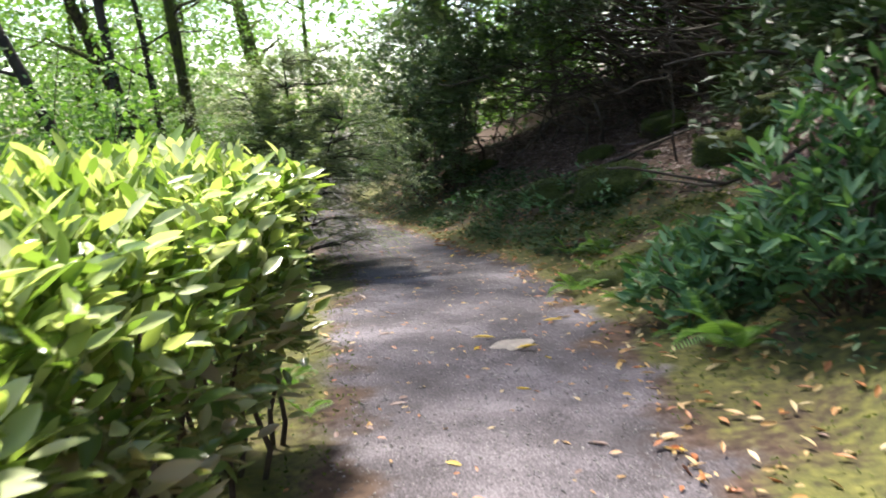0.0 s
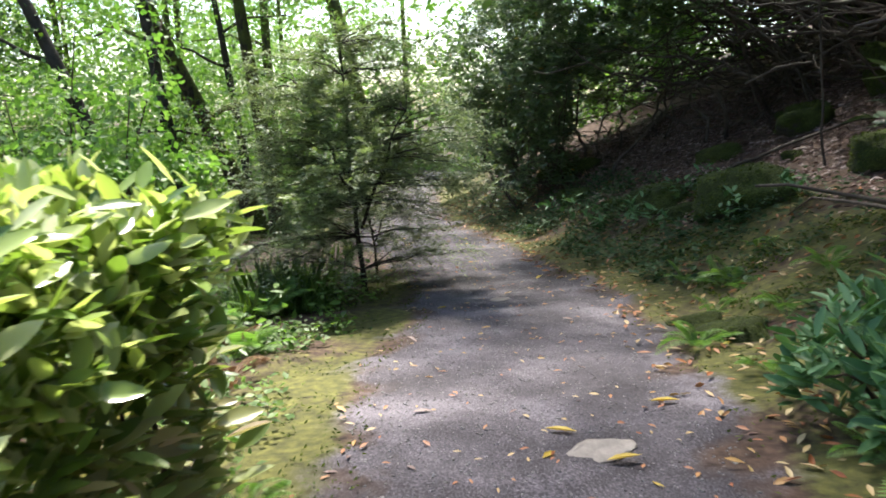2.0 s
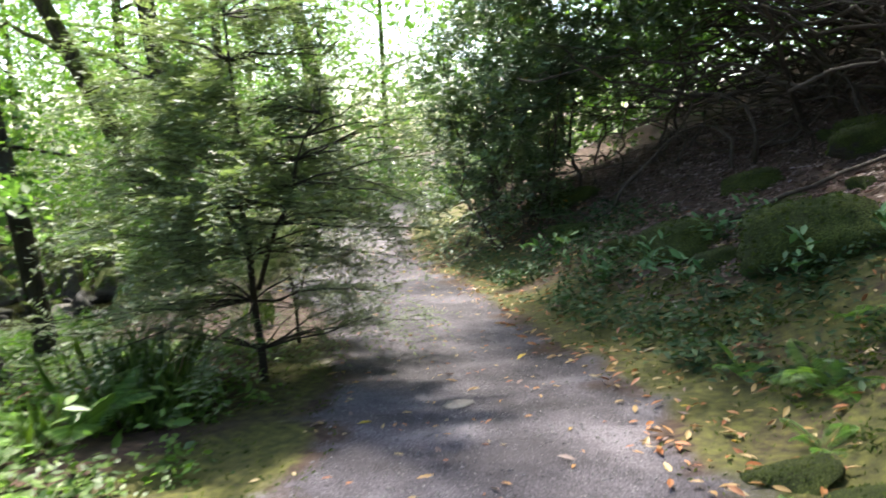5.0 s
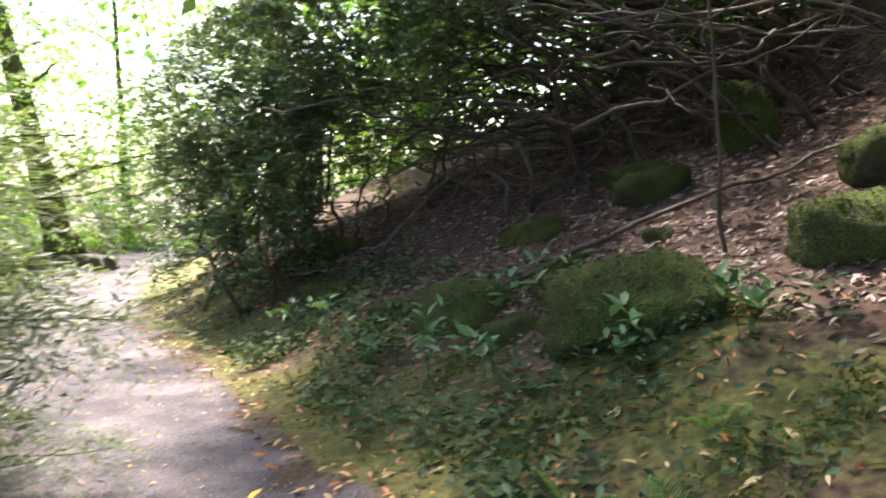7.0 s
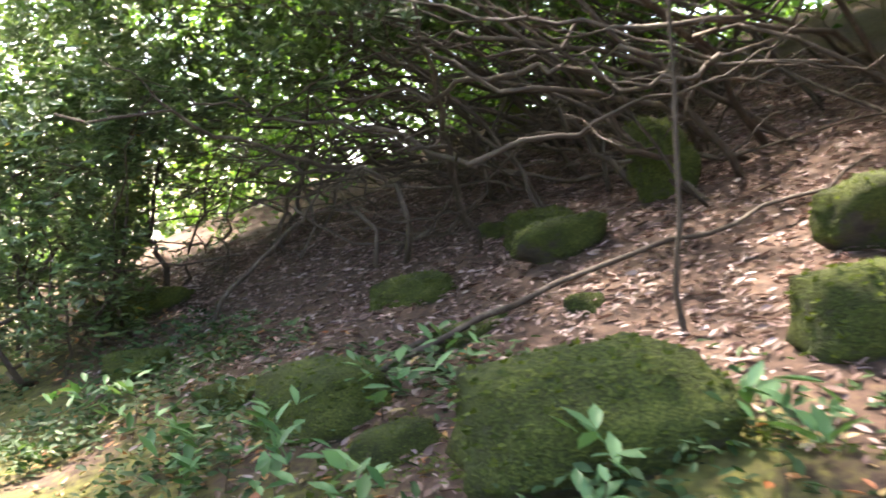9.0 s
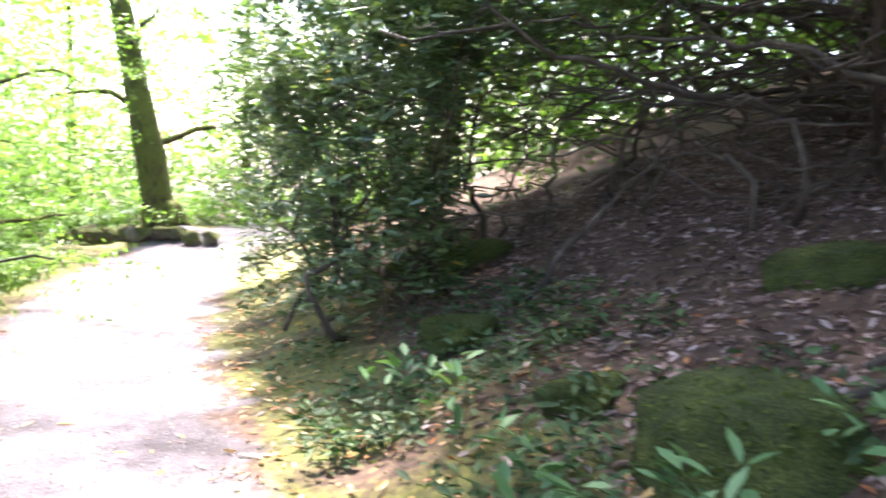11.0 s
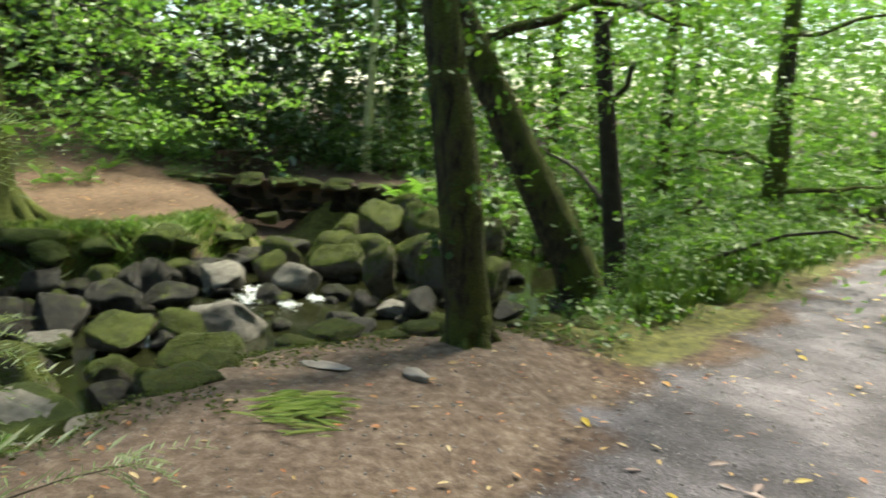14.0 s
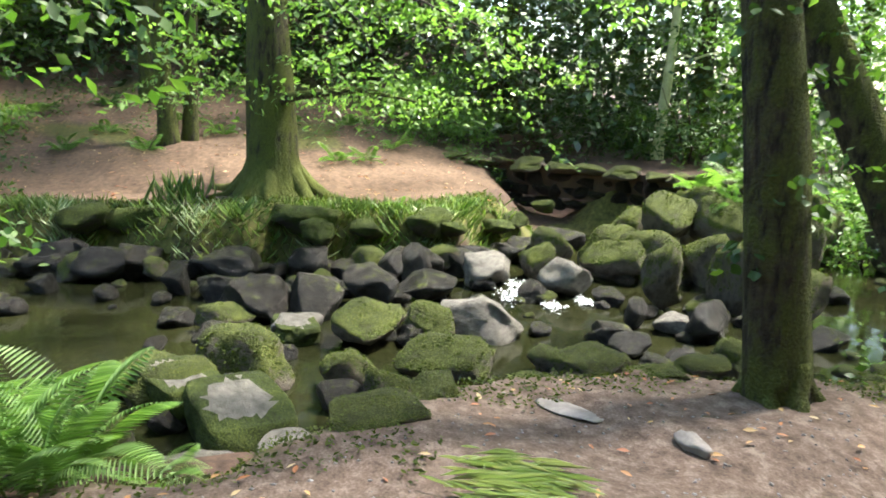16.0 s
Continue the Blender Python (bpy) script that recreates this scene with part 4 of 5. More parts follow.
# ---- rhododendrons on the hill ----
def rhododendron(x, y, r, h, sprays, label, low=1.4, branches=8, leaf="rhodo", per=26, reach=1.0, yellow=0):
    """Crooked bare stems under a shell of long leathery leaves."""
    z = ground_z(x, y)
    ob = thing("rhododendron", x, y, z, label, "shrub", "rhododendrons on the hill")
    for i in range(branches):
        a = i * 2.4 + RNG.random()
        s = np.array((RNG.normal(0, 0.35), RNG.normal(0, 0.35), -0.15))
        e = np.array((np.cos(a) * r * reach * RNG.uniform(0.6, 1), np.sin(a) * r * reach * RNG.uniform(0.6, 1), h * RNG.uniform(0.45, 0.9)))
        e[2] += 0.39 * e[0] * 0.6
        if low > 1:
            e[:2] *= 1.25
            e[0] = max(e[0], 2.4 - x) if not yellow and 13 < y else e[0]
            e[2] = RNG.uniform(2.3, 3.3) if yellow else 0.35 * e[0] + RNG.uniform(0.9, 2.6)
        m = s * 0.6 + e * 0.4
        m[2] = max(0.3, 0.39 * m[0] + RNG.uniform(0.5, 1.1)) if low > 1 and not yellow else m[2] - 0.2
        p = np.concatenate([bend(s, m, 6, 0, 0.1), bend(m, e, 6, 0.1, 0.12)[1:]])
        child("branch", tube("branch", p, np.linspace(0.042, 0.008, len(p)) * RNG.uniform(0.5, 1.1), MAT["branch"], 7, 0.15), ob)
        for k in range(2):
            q = p[RNG.integers(4, 10)]
            f = q + RNG.normal(0, 0.6, 3) * np.array((1, 1, 0.6))
            child("twig", tube("twig", bend(q, f, 6, 0, 0.06), np.linspace(0.016, 0.005, 6), MAT["branch"], 5), ob)
    d = unit(RNG.normal(0, 1, (sprays, 3)))
    d[:, 2] = np.abs(d[:, 2])
    c = d * RNG.uniform(0.72, 1.05, (sprays, 1)) * np.array((r, r, h))
    c[:, 2] = np.maximum(c[:, 2], low + RNG.normal(0, 0.25, sprays))
    if low < 1:
        a = RNG.random(sprays) * 6.283
        f = RNG.random(sprays) ** 0.8
        rad = r * RNG.uniform(0.72, 1.08, sprays) * (1 + 0.16 * np.sin(3 * a + x) + 0.12 * np.sin(5 * f * h + 2 * a)) * np.where(f > 0.8, 1.25 - 0.9 * (f - 0.8) / 0.2, 0.92 + 0.42 * f)
        d = unit(np.stack([np.cos(a), np.sin(a), 0.3 + 0 * a], -1))
        c = np.stack([np.cos(a) * rad, np.sin(a) * rad, low + f * (h - low)], -1)
    c[:, 2] += 0.39 * c[:, 0] * 0.7
    # bushes by the path take the leaf colour with daylight painted in
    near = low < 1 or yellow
    whorls(ob, c, d, "rhodo_lit" if near else leaf, 0.14 if near else 0.155, per // 2 if near else 10, "foliage", 0.3, 0.05, "leaf" if near else "diamond")
    if yellow:
        k = RNG.integers(0, sprays, yellow)
        whorls(ob, c[k] + 0.02, d[k], "yellow_leaf", 0.11, 2, "yellow_leaves", 0.3, -0.3)
    return ob


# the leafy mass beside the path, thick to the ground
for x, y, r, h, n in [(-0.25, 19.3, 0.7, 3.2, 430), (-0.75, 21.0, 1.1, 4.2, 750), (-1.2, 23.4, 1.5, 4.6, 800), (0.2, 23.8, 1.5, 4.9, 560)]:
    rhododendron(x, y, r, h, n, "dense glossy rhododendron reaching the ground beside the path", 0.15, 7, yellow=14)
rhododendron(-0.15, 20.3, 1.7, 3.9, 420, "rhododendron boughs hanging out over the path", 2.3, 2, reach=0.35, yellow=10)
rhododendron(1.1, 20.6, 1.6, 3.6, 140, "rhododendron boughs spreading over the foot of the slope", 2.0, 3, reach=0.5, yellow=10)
# those on the slope, with leaves high up and bare crooked stems below
HILL = [(3.4, 18.2, 2.2, 3.2), (5.6, 17.4, 2.4, 3.4), (4.6, 20.8, 2.4, 3.3), (7.4, 20.0, 2.5, 3.4), (6.6, 14.6, 2.3, 3.6), (5.7, 10.6, 2.2, 3.4), (7.8, 12.0, 2.6, 3.6), (4.6, 8.0, 2.3, 3.3),
        (7.0, 8.6, 2.6, 3.6), (4.6, 4.6, 2.3, 3.6), (7.6, 5.0, 2.8, 3.8), (9.8, 16.5, 2.8, 3.8), (9.8, 10.0, 2.8, 3.8), (2.4, 20.6, 1.8, 3.6), (9.6, 22.5, 2.8, 3.6), (5.6, 1.5, 2.2, 3.6)]
for i, (x, y, r, h) in enumerate(HILL):
    rhododendron(x, y, r, h, (620 if y < 13 else 240), "old rhododendron with crooked bare stems and a leafy top", 2.7 if y > 13 else 1.35, 5 if y > 13 else 10, reach=1.1 if y > 7 else 0.7)


def bare_branch(pts, r, label, name="fallen_branch"):
    a = np.array(pts[0], float)
    ob = thing(name, *a, label, "branch", "bare branches on the hill")
    p = np.concatenate([bend(np.array(u) - a, np.array(v) - a, 6, 0, 0.035)[(1 if i else 0):] for i, (u, v) in enumerate(zip(pts, pts[1:]))])
    child("stem", tube("stem", p, np.linspace(r, r * 0.4, len(p)), MAT["branch"], 8, 0.15), ob)
    return ob


bare_branch([(4.15, 18.9, 0.62), (3.5, 18.0, 1.4), (3.1, 17.4, 2.2), (2.75, 17.0, 2.9)], 0.045, "crooked dark stem rising from the leafy slope", "bare_branch")
bare_branch([(3.7, 18.2, 1.1), (3.1, 18.0, 1.0), (2.5, 17.9, 1.1)], 0.02, "pale bare side branch over the slope", "bare_branch")
bare_branch([(3.3, 17.7, 1.75), (2.9, 17.6, 1.65), (2.5, 17.6, 1.8)], 0.02, "pale bare side branch over the slope", "bare_branch")
bare_branch([(3.55, 14.1, 0.15), (3.5, 14.15, 1.2), (3.42, 14.2, 2.6), (3.3, 14.2, 4.0)], 0.02, "thin straight sapling stem standing on the slope", "sapling")
bare_branch([(1.9, 15.2, -0.05), (3.3, 15.3, 0.55), (4.6, 15.0, 1.0), (5.4, 14.6, 1.5)], 0.028, "long thin branch lying across the leafy slope")
bare_branch([(2.3, 15.5, 0.1), (3.8, 15.6, 0.6), (5.2, 15.3, 1.15)], 0.022, "long thin branch lying across the leafy slope")
bare_branch([(0.9, 18.3, -0.2), (1.5, 18.6, 0.4), (2.2, 19.1, 1.1), (2.6, 19.4, 1.9)], 0.03, "crooked branch leaning out from the rhododendron", "bare_branch")
for i in range(44):
    x, y = RNG.uniform(4.2, 8.5), RNG.uniform(15.8, 21.5)
    z = ground_z(x, y)
    a = RNG.normal(3.1, 0.55)
    L = RNG.uniform(1.8, 4.2)
    rise = RNG.uniform(0.4, 2.0)
    L = min(L, max(0.9, x - 2.9))
    e = np.array((x + np.cos(a) * L, max(y + np.sin(a) * L, 15.6), z + rise + RNG.normal(0.1, 0.25)))
    m = np.array((x, y, z)) * 0.6 + e * 0.4 + np.array((0, 0, 0.25))
    bare_branch([(x, y, z - 0.05), tuple(m), tuple(e), tuple(e + np.array((-0.5, RNG.normal(0, 0.4), RNG.uniform(0.0, 0.5))))], RNG.uniform(0.016, 0.044), "tangled bare rhododendron branch above the slope", "bare_branch")


def tangle(n, xa, xb, ya, yb, low, high, thick=0.034):
    """Long, nearly level boughs above the slope, each with its side twigs."""
    for i in range(n):
        x, y = RNG.uniform(xa, xb), RNG.uniform(ya, yb)
        z = ground_z(x, y) + RNG.uniform(low, high)
        a = -0.38 + RNG.normal(0, 0.4) + (math.pi if i % 2 else 0)
        L = RNG.uniform(1.2, 3.4)
        run = np.array((math.cos(a), math.sin(a), RNG.normal(0.05, 0.16)))
        ob = thing("bare_branch", x, y, z, "long crooked bare rhododendron bough above the slope", "branch", "bare branches on the hill")
        p = bend((0, 0, 0), run * L, 14, RNG.normal(-0.08, 0.14), 0.055)
        p[:, 2] = np.maximum(p[:, 2], height(p[:, 0] + x, p[:, 1] + y) + 0.15 - z)
        r = RNG.uniform(0.008, thick)
        child("stem", tube("stem", p, np.linspace(r, r * 0.35, 14), MAT["branch"], 6, 0.2), ob)
        for k in range(3):
            q = p[RNG.integers(4, 13)]
            e = q + run * RNG.uniform(0.2, 0.7) + RNG.normal(0, 0.25, 3)
            child("twig", tube("twig", bend(q, e, 6, 0, 0.03), np.linspace(r * 0.5, 0.003, 6), MAT["branch"], 4), ob)


tangle(44, 2.6, 7.2, 16.2, 20.5, 0.35, 2.0)
tangle(45, 1.6, 6.0, 18.2, 22.5, 0.5, 2.6)
tangle(50, 0.9, 4.2, 19.0, 22.5, 0.25, 1.9, 0.02)
tangle(26, 3.8, 7.0, 12.5, 16.0, 1.3, 2.4)


# ---- rocks ----
def rock_mesh(name, mat, seed, boxy=0.5, detail=3):
    bm = bmesh.new()
    bmesh.ops.create_icosphere(bm, subdivisions=detail, radius=0.5)
    off = Vector((seed * 3.1, seed * 1.7, seed))
    cuts = [Vector(unit(np.random.default_rng(int(seed * 100) + k).normal(0, 1, 3))) for k in range(11)]
    for v in bm.verts:
        n = v.co.normalized()
        cube = n / max(abs(n.x), abs(n.y), abs(n.z)) * 0.42
        v.co = (n * 0.5).lerp(cube, boxy)
        for k, q in enumerate(cuts):
            over = v.co.dot(q) - 0.27 - 0.1 * ((k * 37) % 10) / 10
            if over > 0:
                v.co -= q * over * 0.93
        v.co *= 1 + 0.18 * noise.noise(n * 1.3 + off) + 0.12 * noise.noise(n * 2.6 + off) + 0.07 * noise.noise(n * 6 + off) + 0.03 * noise.noise(n * 14 + off)
    me = bpy.data.meshes.new(name)
    bm.to_mesh(me)
    bm.free()
    me.polygons.foreach_set("use_smooth", np.ones(len(me.polygons), bool))
    me.materials.append(MAT[mat])
    return me


ROCKS = {k: [rock_mesh("boulder", k, 2.3 * i + len(k), b + 0.3 * (k == "boulder_hill")) for i, b in enumerate((0.2, 0.4, 0.55, 0.3))] for k in ("boulder_wet", "boulder_dry", "boulder_moss", "boulder_hill")}
SMALL = {k: [rock_mesh("stone", k, 3.7 * i + len(k), b, 2) for i, b in enumerate((0.25, 0.45, 0.6, 0.35))] for k in ("boulder_wet", "boulder_dry", "boulder_moss", "boulder_hill")}
FUZZ = {}
for me in ROCKS["boulder_moss"] + ROCKS["boulder_hill"]:
    fv = np.array([(*q.center, *q.normal) for q in me.polygons])
    fv = fv[(fv[:, 5] > 0.1) & (np.array([noise.noise(Vector(q[:3]) * 5) for q in fv]) > -0.25)]
    fv = fv[RNG.integers(0, len(fv), 520)]
    q = fv[:, :3] + RNG.normal(0, 0.006, (520, 3))
    FUZZ[me.name] = leaves("moss", q, fv[:, 3:] * 0.55 + RNG.normal(0, 0.6, (520, 3)), fv[:, 3:] + RNG.normal(0, 0.35, (520, 3)), RNG.uniform(0.025, 0.045, 520), 0.025, MAT["moss_tuft"], "diamond")
ROCK_LABEL = {"boulder_wet": "dark wet boulder lying in the stream", "boulder_dry": "pale dry boulder lying in the stream", "boulder_moss": "boulder covered with green moss", "boulder_hill": "boulder thickly covered with moss"}
rock_no = 0


def rock(kind, x, y, w, h, depth=None, z=None, turn=None, label="", group="boulders", variant=None, tip=0):
    """A boulder w wide and h high above its bed."""
    global rock_no
    rock_no += 1
    ob = new("stone" if w < 0.3 else "boulder", (SMALL if w < 0.3 else ROCKS)[kind][rock_no % 4 if variant is None else variant])
    base = ground_z(x, y) if z is None else z
    full = h * 1.2
    ob.matrix_world = pose(x, y, base + h - full * 0.46, tip, 0, rock_no * 67 if turn is None else turn) @ Matrix.Diagonal((w * 1.22, (depth or w * 0.85) * 1.2, full * 1.2, 1))
    if group == "hill rocks":
        ob.matrix_world = Matrix.Translation((x, y, base - 0.05)) @ Matrix.Rotation(-0.3, 4, "Y") @ Matrix.Translation((-x, -y, -base)) @ ob.matrix_world
    if kind in ("boulder_moss", "boulder_hill") and w >= 0.3:
        child("moss", FUZZ[ob.data.name], ob, "short green moss", "stuff")
    return tagged(ob, label or ROCK_LABEL[kind], "boulder", group)


STREAM_WET = [(-11.0, 12.6, 0.82, 0.41), (-10.8, 13.3, 0.64, 0.40), (-10.6, 14.3, 0.99, 0.35), (-8.9, 14.6, 0.69, 0.37), (-9.0, 15.1, 0.75, 0.40), (-9.2, 15.7, 0.56, 0.46), (-10.5, 15.2, 0.58, 0.38),
              (-10.1, 16.3, 0.44, 0.41), (-9.4, 16.3, 0.69, 0.29), (-8.1, 18.0, 0.27, 0.27), (-7.7, 17.6, 0.45, 0.20), (-7.7, 18.5, 0.42, 0.34), (-10.0, 13.8, 0.40, 0.27), (-9.6, 14.2, 0.5, 0.3)]
STREAM_DRY = [(-9.9, 17.1, 0.72, 0.37), (-9.4, 17.9, 0.67, 0.35), (-8.1, 16.5, 0.79, 0.37), (-8.4, 14.9, 0.52, 0.20), (-7.9, 18.3, 0.40, 0.19)]
STREAM_MOSS = [(-10.1, 17.8, 0.56, 0.45), (-8.1, 15.5, 0.81, 0.33), (-8.0, 16.0, 0.62, 0.36), (-7.3, 14.5, 0.83, 0.44), (-7.0, 15.2, 0.61, 0.34), (-7.0, 15.9, 0.78, 0.37), (-7.4, 13.7, 0.78, 0.22),
               (-7.0, 14.0, 0.76, 0.28), (-6.6, 15.4, 0.46, 0.31), (-8.7, 18.6, 0.59, 0.71), (-8.4, 19.2, 0.54, 0.78), (-6.6, 18.0, 0.41, 0.41), (-7.1, 17.4, 0.19, 0.14), (-7.0, 16.8, 0.52, 0.26), (-8.6, 14.3, 0.56, 0.26)]
BANK_MOSS = [(-9.9, 19.2, 0.85, 0.5), (-9.55, 19.75, 0.8, 0.55), (-9.95, 18.7, 0.7, 0.4), (-11.0, 19.35, 0.7, 0.62), (-10.4, 18.85, 0.9, 0.5), (-10.5, 21.95, 0.6, 0.8), (-9.5, 20.8, 0.75, 0.7), (-11.3, 20.6, 0.9, 0.85), (-10.8, 21.2, 0.8, 0.9),
             (-11.6, 12.0, 0.66, 0.5), (-10.7, 18.2, 0.49, 0.42), (-11.9, 21.6, 0.9, 0.8), (-9.0, 19.9, 0.6, 0.6), (-9.9, 22.6, 0.8, 0.8)]
for kind, rows in (("boulder_wet", STREAM_WET), ("boulder_dry", STREAM_DRY), ("boulder_moss", STREAM_MOSS)):
    k = 0.84 if kind == "boulder_moss" else 0.95
    for x, y, w, h in rows:
        rock(kind, x, y, w * k, h * k, z=WATER)
for x, y, w, h in [(-5.6, 17.6, 0.8, 0.3), (-5.5, 18.2, 0.7, 0.3)]:
    rock("boulder_moss", x, y, w, h * 0.9, z=min(ground_z(x, y), -1.2))
for x, y, w, h in [(-10.35, 19.6, 0.8, 0.5), (-10.05, 20.1, 0.75, 0.52)]:
    rock("boulder_moss", x, y, w, h, 0.7, -1.25)
for x, y, w, h in BANK_MOSS:
    rock("boulder_moss", x, y, w, h, z=WATER)


def slab(x, y, w, d, h, turn):
    """A flat boulder with mossy sides and a worn bare top."""
    bm = bmesh.new()
    bmesh.ops.create_icosphere(bm, subdivisions=4, radius=0.5)
    off = Vector((x, y, 0))
    for v in bm.verts:
        n = v.co.normalized()
        v.co = (n * 0.5).lerp(n / max(abs(n.x), abs(n.y), abs(n.z)) * 0.45, 0.6)
        v.co *= 1 + 0.16 * noise.noise(n * 1.5 + off) + 0.06 * noise.noise(n * 5 + off)
        v.co.z = min(v.co.z, 0.3 + 0.02 * noise.noise(v.co * 4 + off))
    me = bpy.data.meshes.new("slab")
    bm.to_mesh(me)
    bm.free()
    me.materials.append(MAT["boulder_hill"])
    me.materials.append(MAT["boulder_dry"])
    for q in me.polygons:
        c = q.center
        q.use_smooth = True
        q.material_index = 1 if c.z > 0.27 and math.hypot(c.x, c.y) < 0.3 + 0.12 * noise.noise(c * 4 + off) + 0.07 * noise.noise(c * 13 + off) + 0.04 * noise.noise(c * 31 + off) else 0
    ob = new("boulder", me)
    ob.matrix_world = pose(x, y, WATER + h * 0.4, 0, 0, turn) @ Matrix.Diagonal((w, d, h * 2.0, 1))
    tagged(ob, "mossy slab with a worn pale top beside the bank", "boulder", "boulders")


for row in [(-6.3, 14.45, 1.05, 0.6, 0.27, 14), (-6.95, 14.05, 0.85, 0.5, 0.22, 25), (-8.3, 14.9, 0.6, 0.4, 0.15, 5)]:
    slab(*row)
for x, y, w, h in [(-5.7, 15.75, 0.5, 0.3), (-6.1, 16.4, 0.55, 0.25), (-6.2, 13.6, 0.7, 0.2), (-5.9, 17.2, 0.4, 0.25), (-6.7, 13.2, 0.6, 0.2), (-7.9, 19.6, 0.6, 0.5), (-7.3, 20.4, 0.6, 0.4), (-9.4, 20.6, 0.7, 0.5), (-7.0, 12.4, 0.8, 0.3), (-8.6, 12.2, 0.5, 0.3), (-7.3, 10.8, 0.8, 0.5), (-9.2, 10, 0.9, 0.5), (-6.8, 9, 0.9, 0.5)]:
    rock("boulder_moss", x, y, w, h, z=WATER)
for i in range(34):
    y = 10.4 + 0.26 * i
    w = RNG.uniform(0.3, 0.7)
    rock("boulder_wet" if i % 3 else "boulder_moss", float(np.interp(y, *FAR)) + RNG.uniform(0.05, 0.35), y, w, w * 0.5, z=WATER, label="dark wet stone at the foot of the far bank")
for i in range(17):
    y = 10.2 + 0.52 * i + RNG.normal(0, 0.15)
    w = RNG.uniform(0.45, 0.95)
    x = float(np.interp(y, *FAR)) - RNG.uniform(0.0, 0.55)
    rock("boulder_hill", x, y, w * 0.8, w * RNG.uniform(0.28, 0.42), z=-1.3 + 0.1 * RNG.random(), tip=RNG.normal(0, 8), label="mossy hump along the edge of the far bank", group="mossy bank")
# the mossy rim of the near bank
for i in range(12):
    y = 15.0 + 0.3 * i
    w = RNG.uniform(0.3, 0.42)
    x = float(np.interp(y, *BANK)) + RNG.uniform(-0.2, 0.0)
    rock("boulder_moss", x, y, w, 0.07 + 0.05 * RNG.random(), z=min(ground_z(x + 0.25, y), ground_z(x, y) + 0.12) - 0.06, label="mossy stone set in the rim of the near bank", group="mossy bank")
for x, y, w in [(-5.0, 14.75, 0.6), (-5.25, 14.3, 0.5), (-5.1, 15.2, 0.4), (-5.45, 13.9, 0.6)]:
    rock("boulder_dry", x, y, w, 0.06, w * 0.7, min(ground_z(x, y), -0.9), None, "flat bare stone at the edge of the near bank", variant=2)
# small stones between them
for i in range(190):
    y = RNG.uniform(11, 22)
    x = RNG.uniform(np.interp(y, *FAR) + 0.5, np.interp(y, *BANK) - 0.7)
    s = RNG.uniform(0.1, 0.38)
    rock("boulder_wet" if i % 3 else "boulder_moss", x, y, s, s * 0.55, z=WATER - 0.03, label="small stone lying in the shallow stream", group="stream stones")
# on the hill
HILL_ROCKS = [
    (2.45, 13.15, 1.15, 0.52, 0.8, -22, 2, "broad mossy boulder on the slope with fallen leaves on it"), (5.1, 16.5, 0.6, 0.76, 0.5, -18, 2, "upright block of bright green mossy stone"),
    (3.9, 16.2, 0.76, 0.36, 0.45, -10, 1, "mossy rock on the leafy slope"), (3.95, 13.05, 0.85, 0.46, 0.5, -25, 2, "square-edged mossy boulder half buried in leaf litter"),
    (4.45, 12.75, 0.6, 0.7, 0.5, -30, 2, "tall mossy rock on the slope"), (4.95, 14.1, 0.6, 0.5, 0.5, 10, 1, "dark overhanging rock on the slope"),
    (2.85, 16.9, 0.87, 0.27, 0.5, -15, 3, "mossy rock among the fallen leaves"), (0.4, 20.1, 1.3, 0.34, 0.4, -12, 1, "mossy log-shaped stone under the rhododendron"),
    (2.8, 15.4, 0.63, 0.14, 0.4, 5, 2, "low mossy slab among the fallen leaves"), (3.4, 14.95, 0.32, 0.2, 0.25, 0, 0, "small mossy rock among the fallen leaves"),
    (3.85, 12.05, 0.4, 0.16, 0.3, 20, 3, "small mossy rock among the fallen leaves"), (0.5, 17.95, 0.72, 0.31, 0.5, -15, 0, "rounded mossy hump beside the path"),
    (1.75, 15.05, 1.05, 0.4, 0.8, -20, 3, "broad mossy hump at the foot of the slope"), (2.7, 15.35, 0.5, 0.14, 0.35, 10, 1, "low mossy rock among the fallen leaves"),
    (4.2, 17.2, 0.75, 0.42, 0.5, -20, 2, "mossy rock on the leafy slope"), (4.05, 18.1, 0.4, 0.22, 0.3, 0, 0, "small mossy rock on the leafy slope"),
    (1.2, 16.3, 0.6, 0.24, 0.45, 15, 0, "rounded mossy hump at the foot of the slope"), (1.95, 14.2, 0.55, 0.2, 0.45, 40, 3, "rounded mossy hump at the foot of the slope"),
    (1.5, 10.1, 0.5, 0.16, 0.4, 0, 0, "low mossy rock beside the path"), (1.75, 9.6, 0.7, 0.2, 0.5, 30, 3, "low mossy rock beside the path"), (1.95, 11.6, 0.35, 0.12, 0.3, 0, 1, "low mossy rock beside the path"),
]
for x, y, w, h, depth, turn, variant, words in HILL_ROCKS:
    rock("boulder_hill", x, y, w, h, depth, ground_z(x, y) - 0.06, turn, words, "hill rocks", variant)
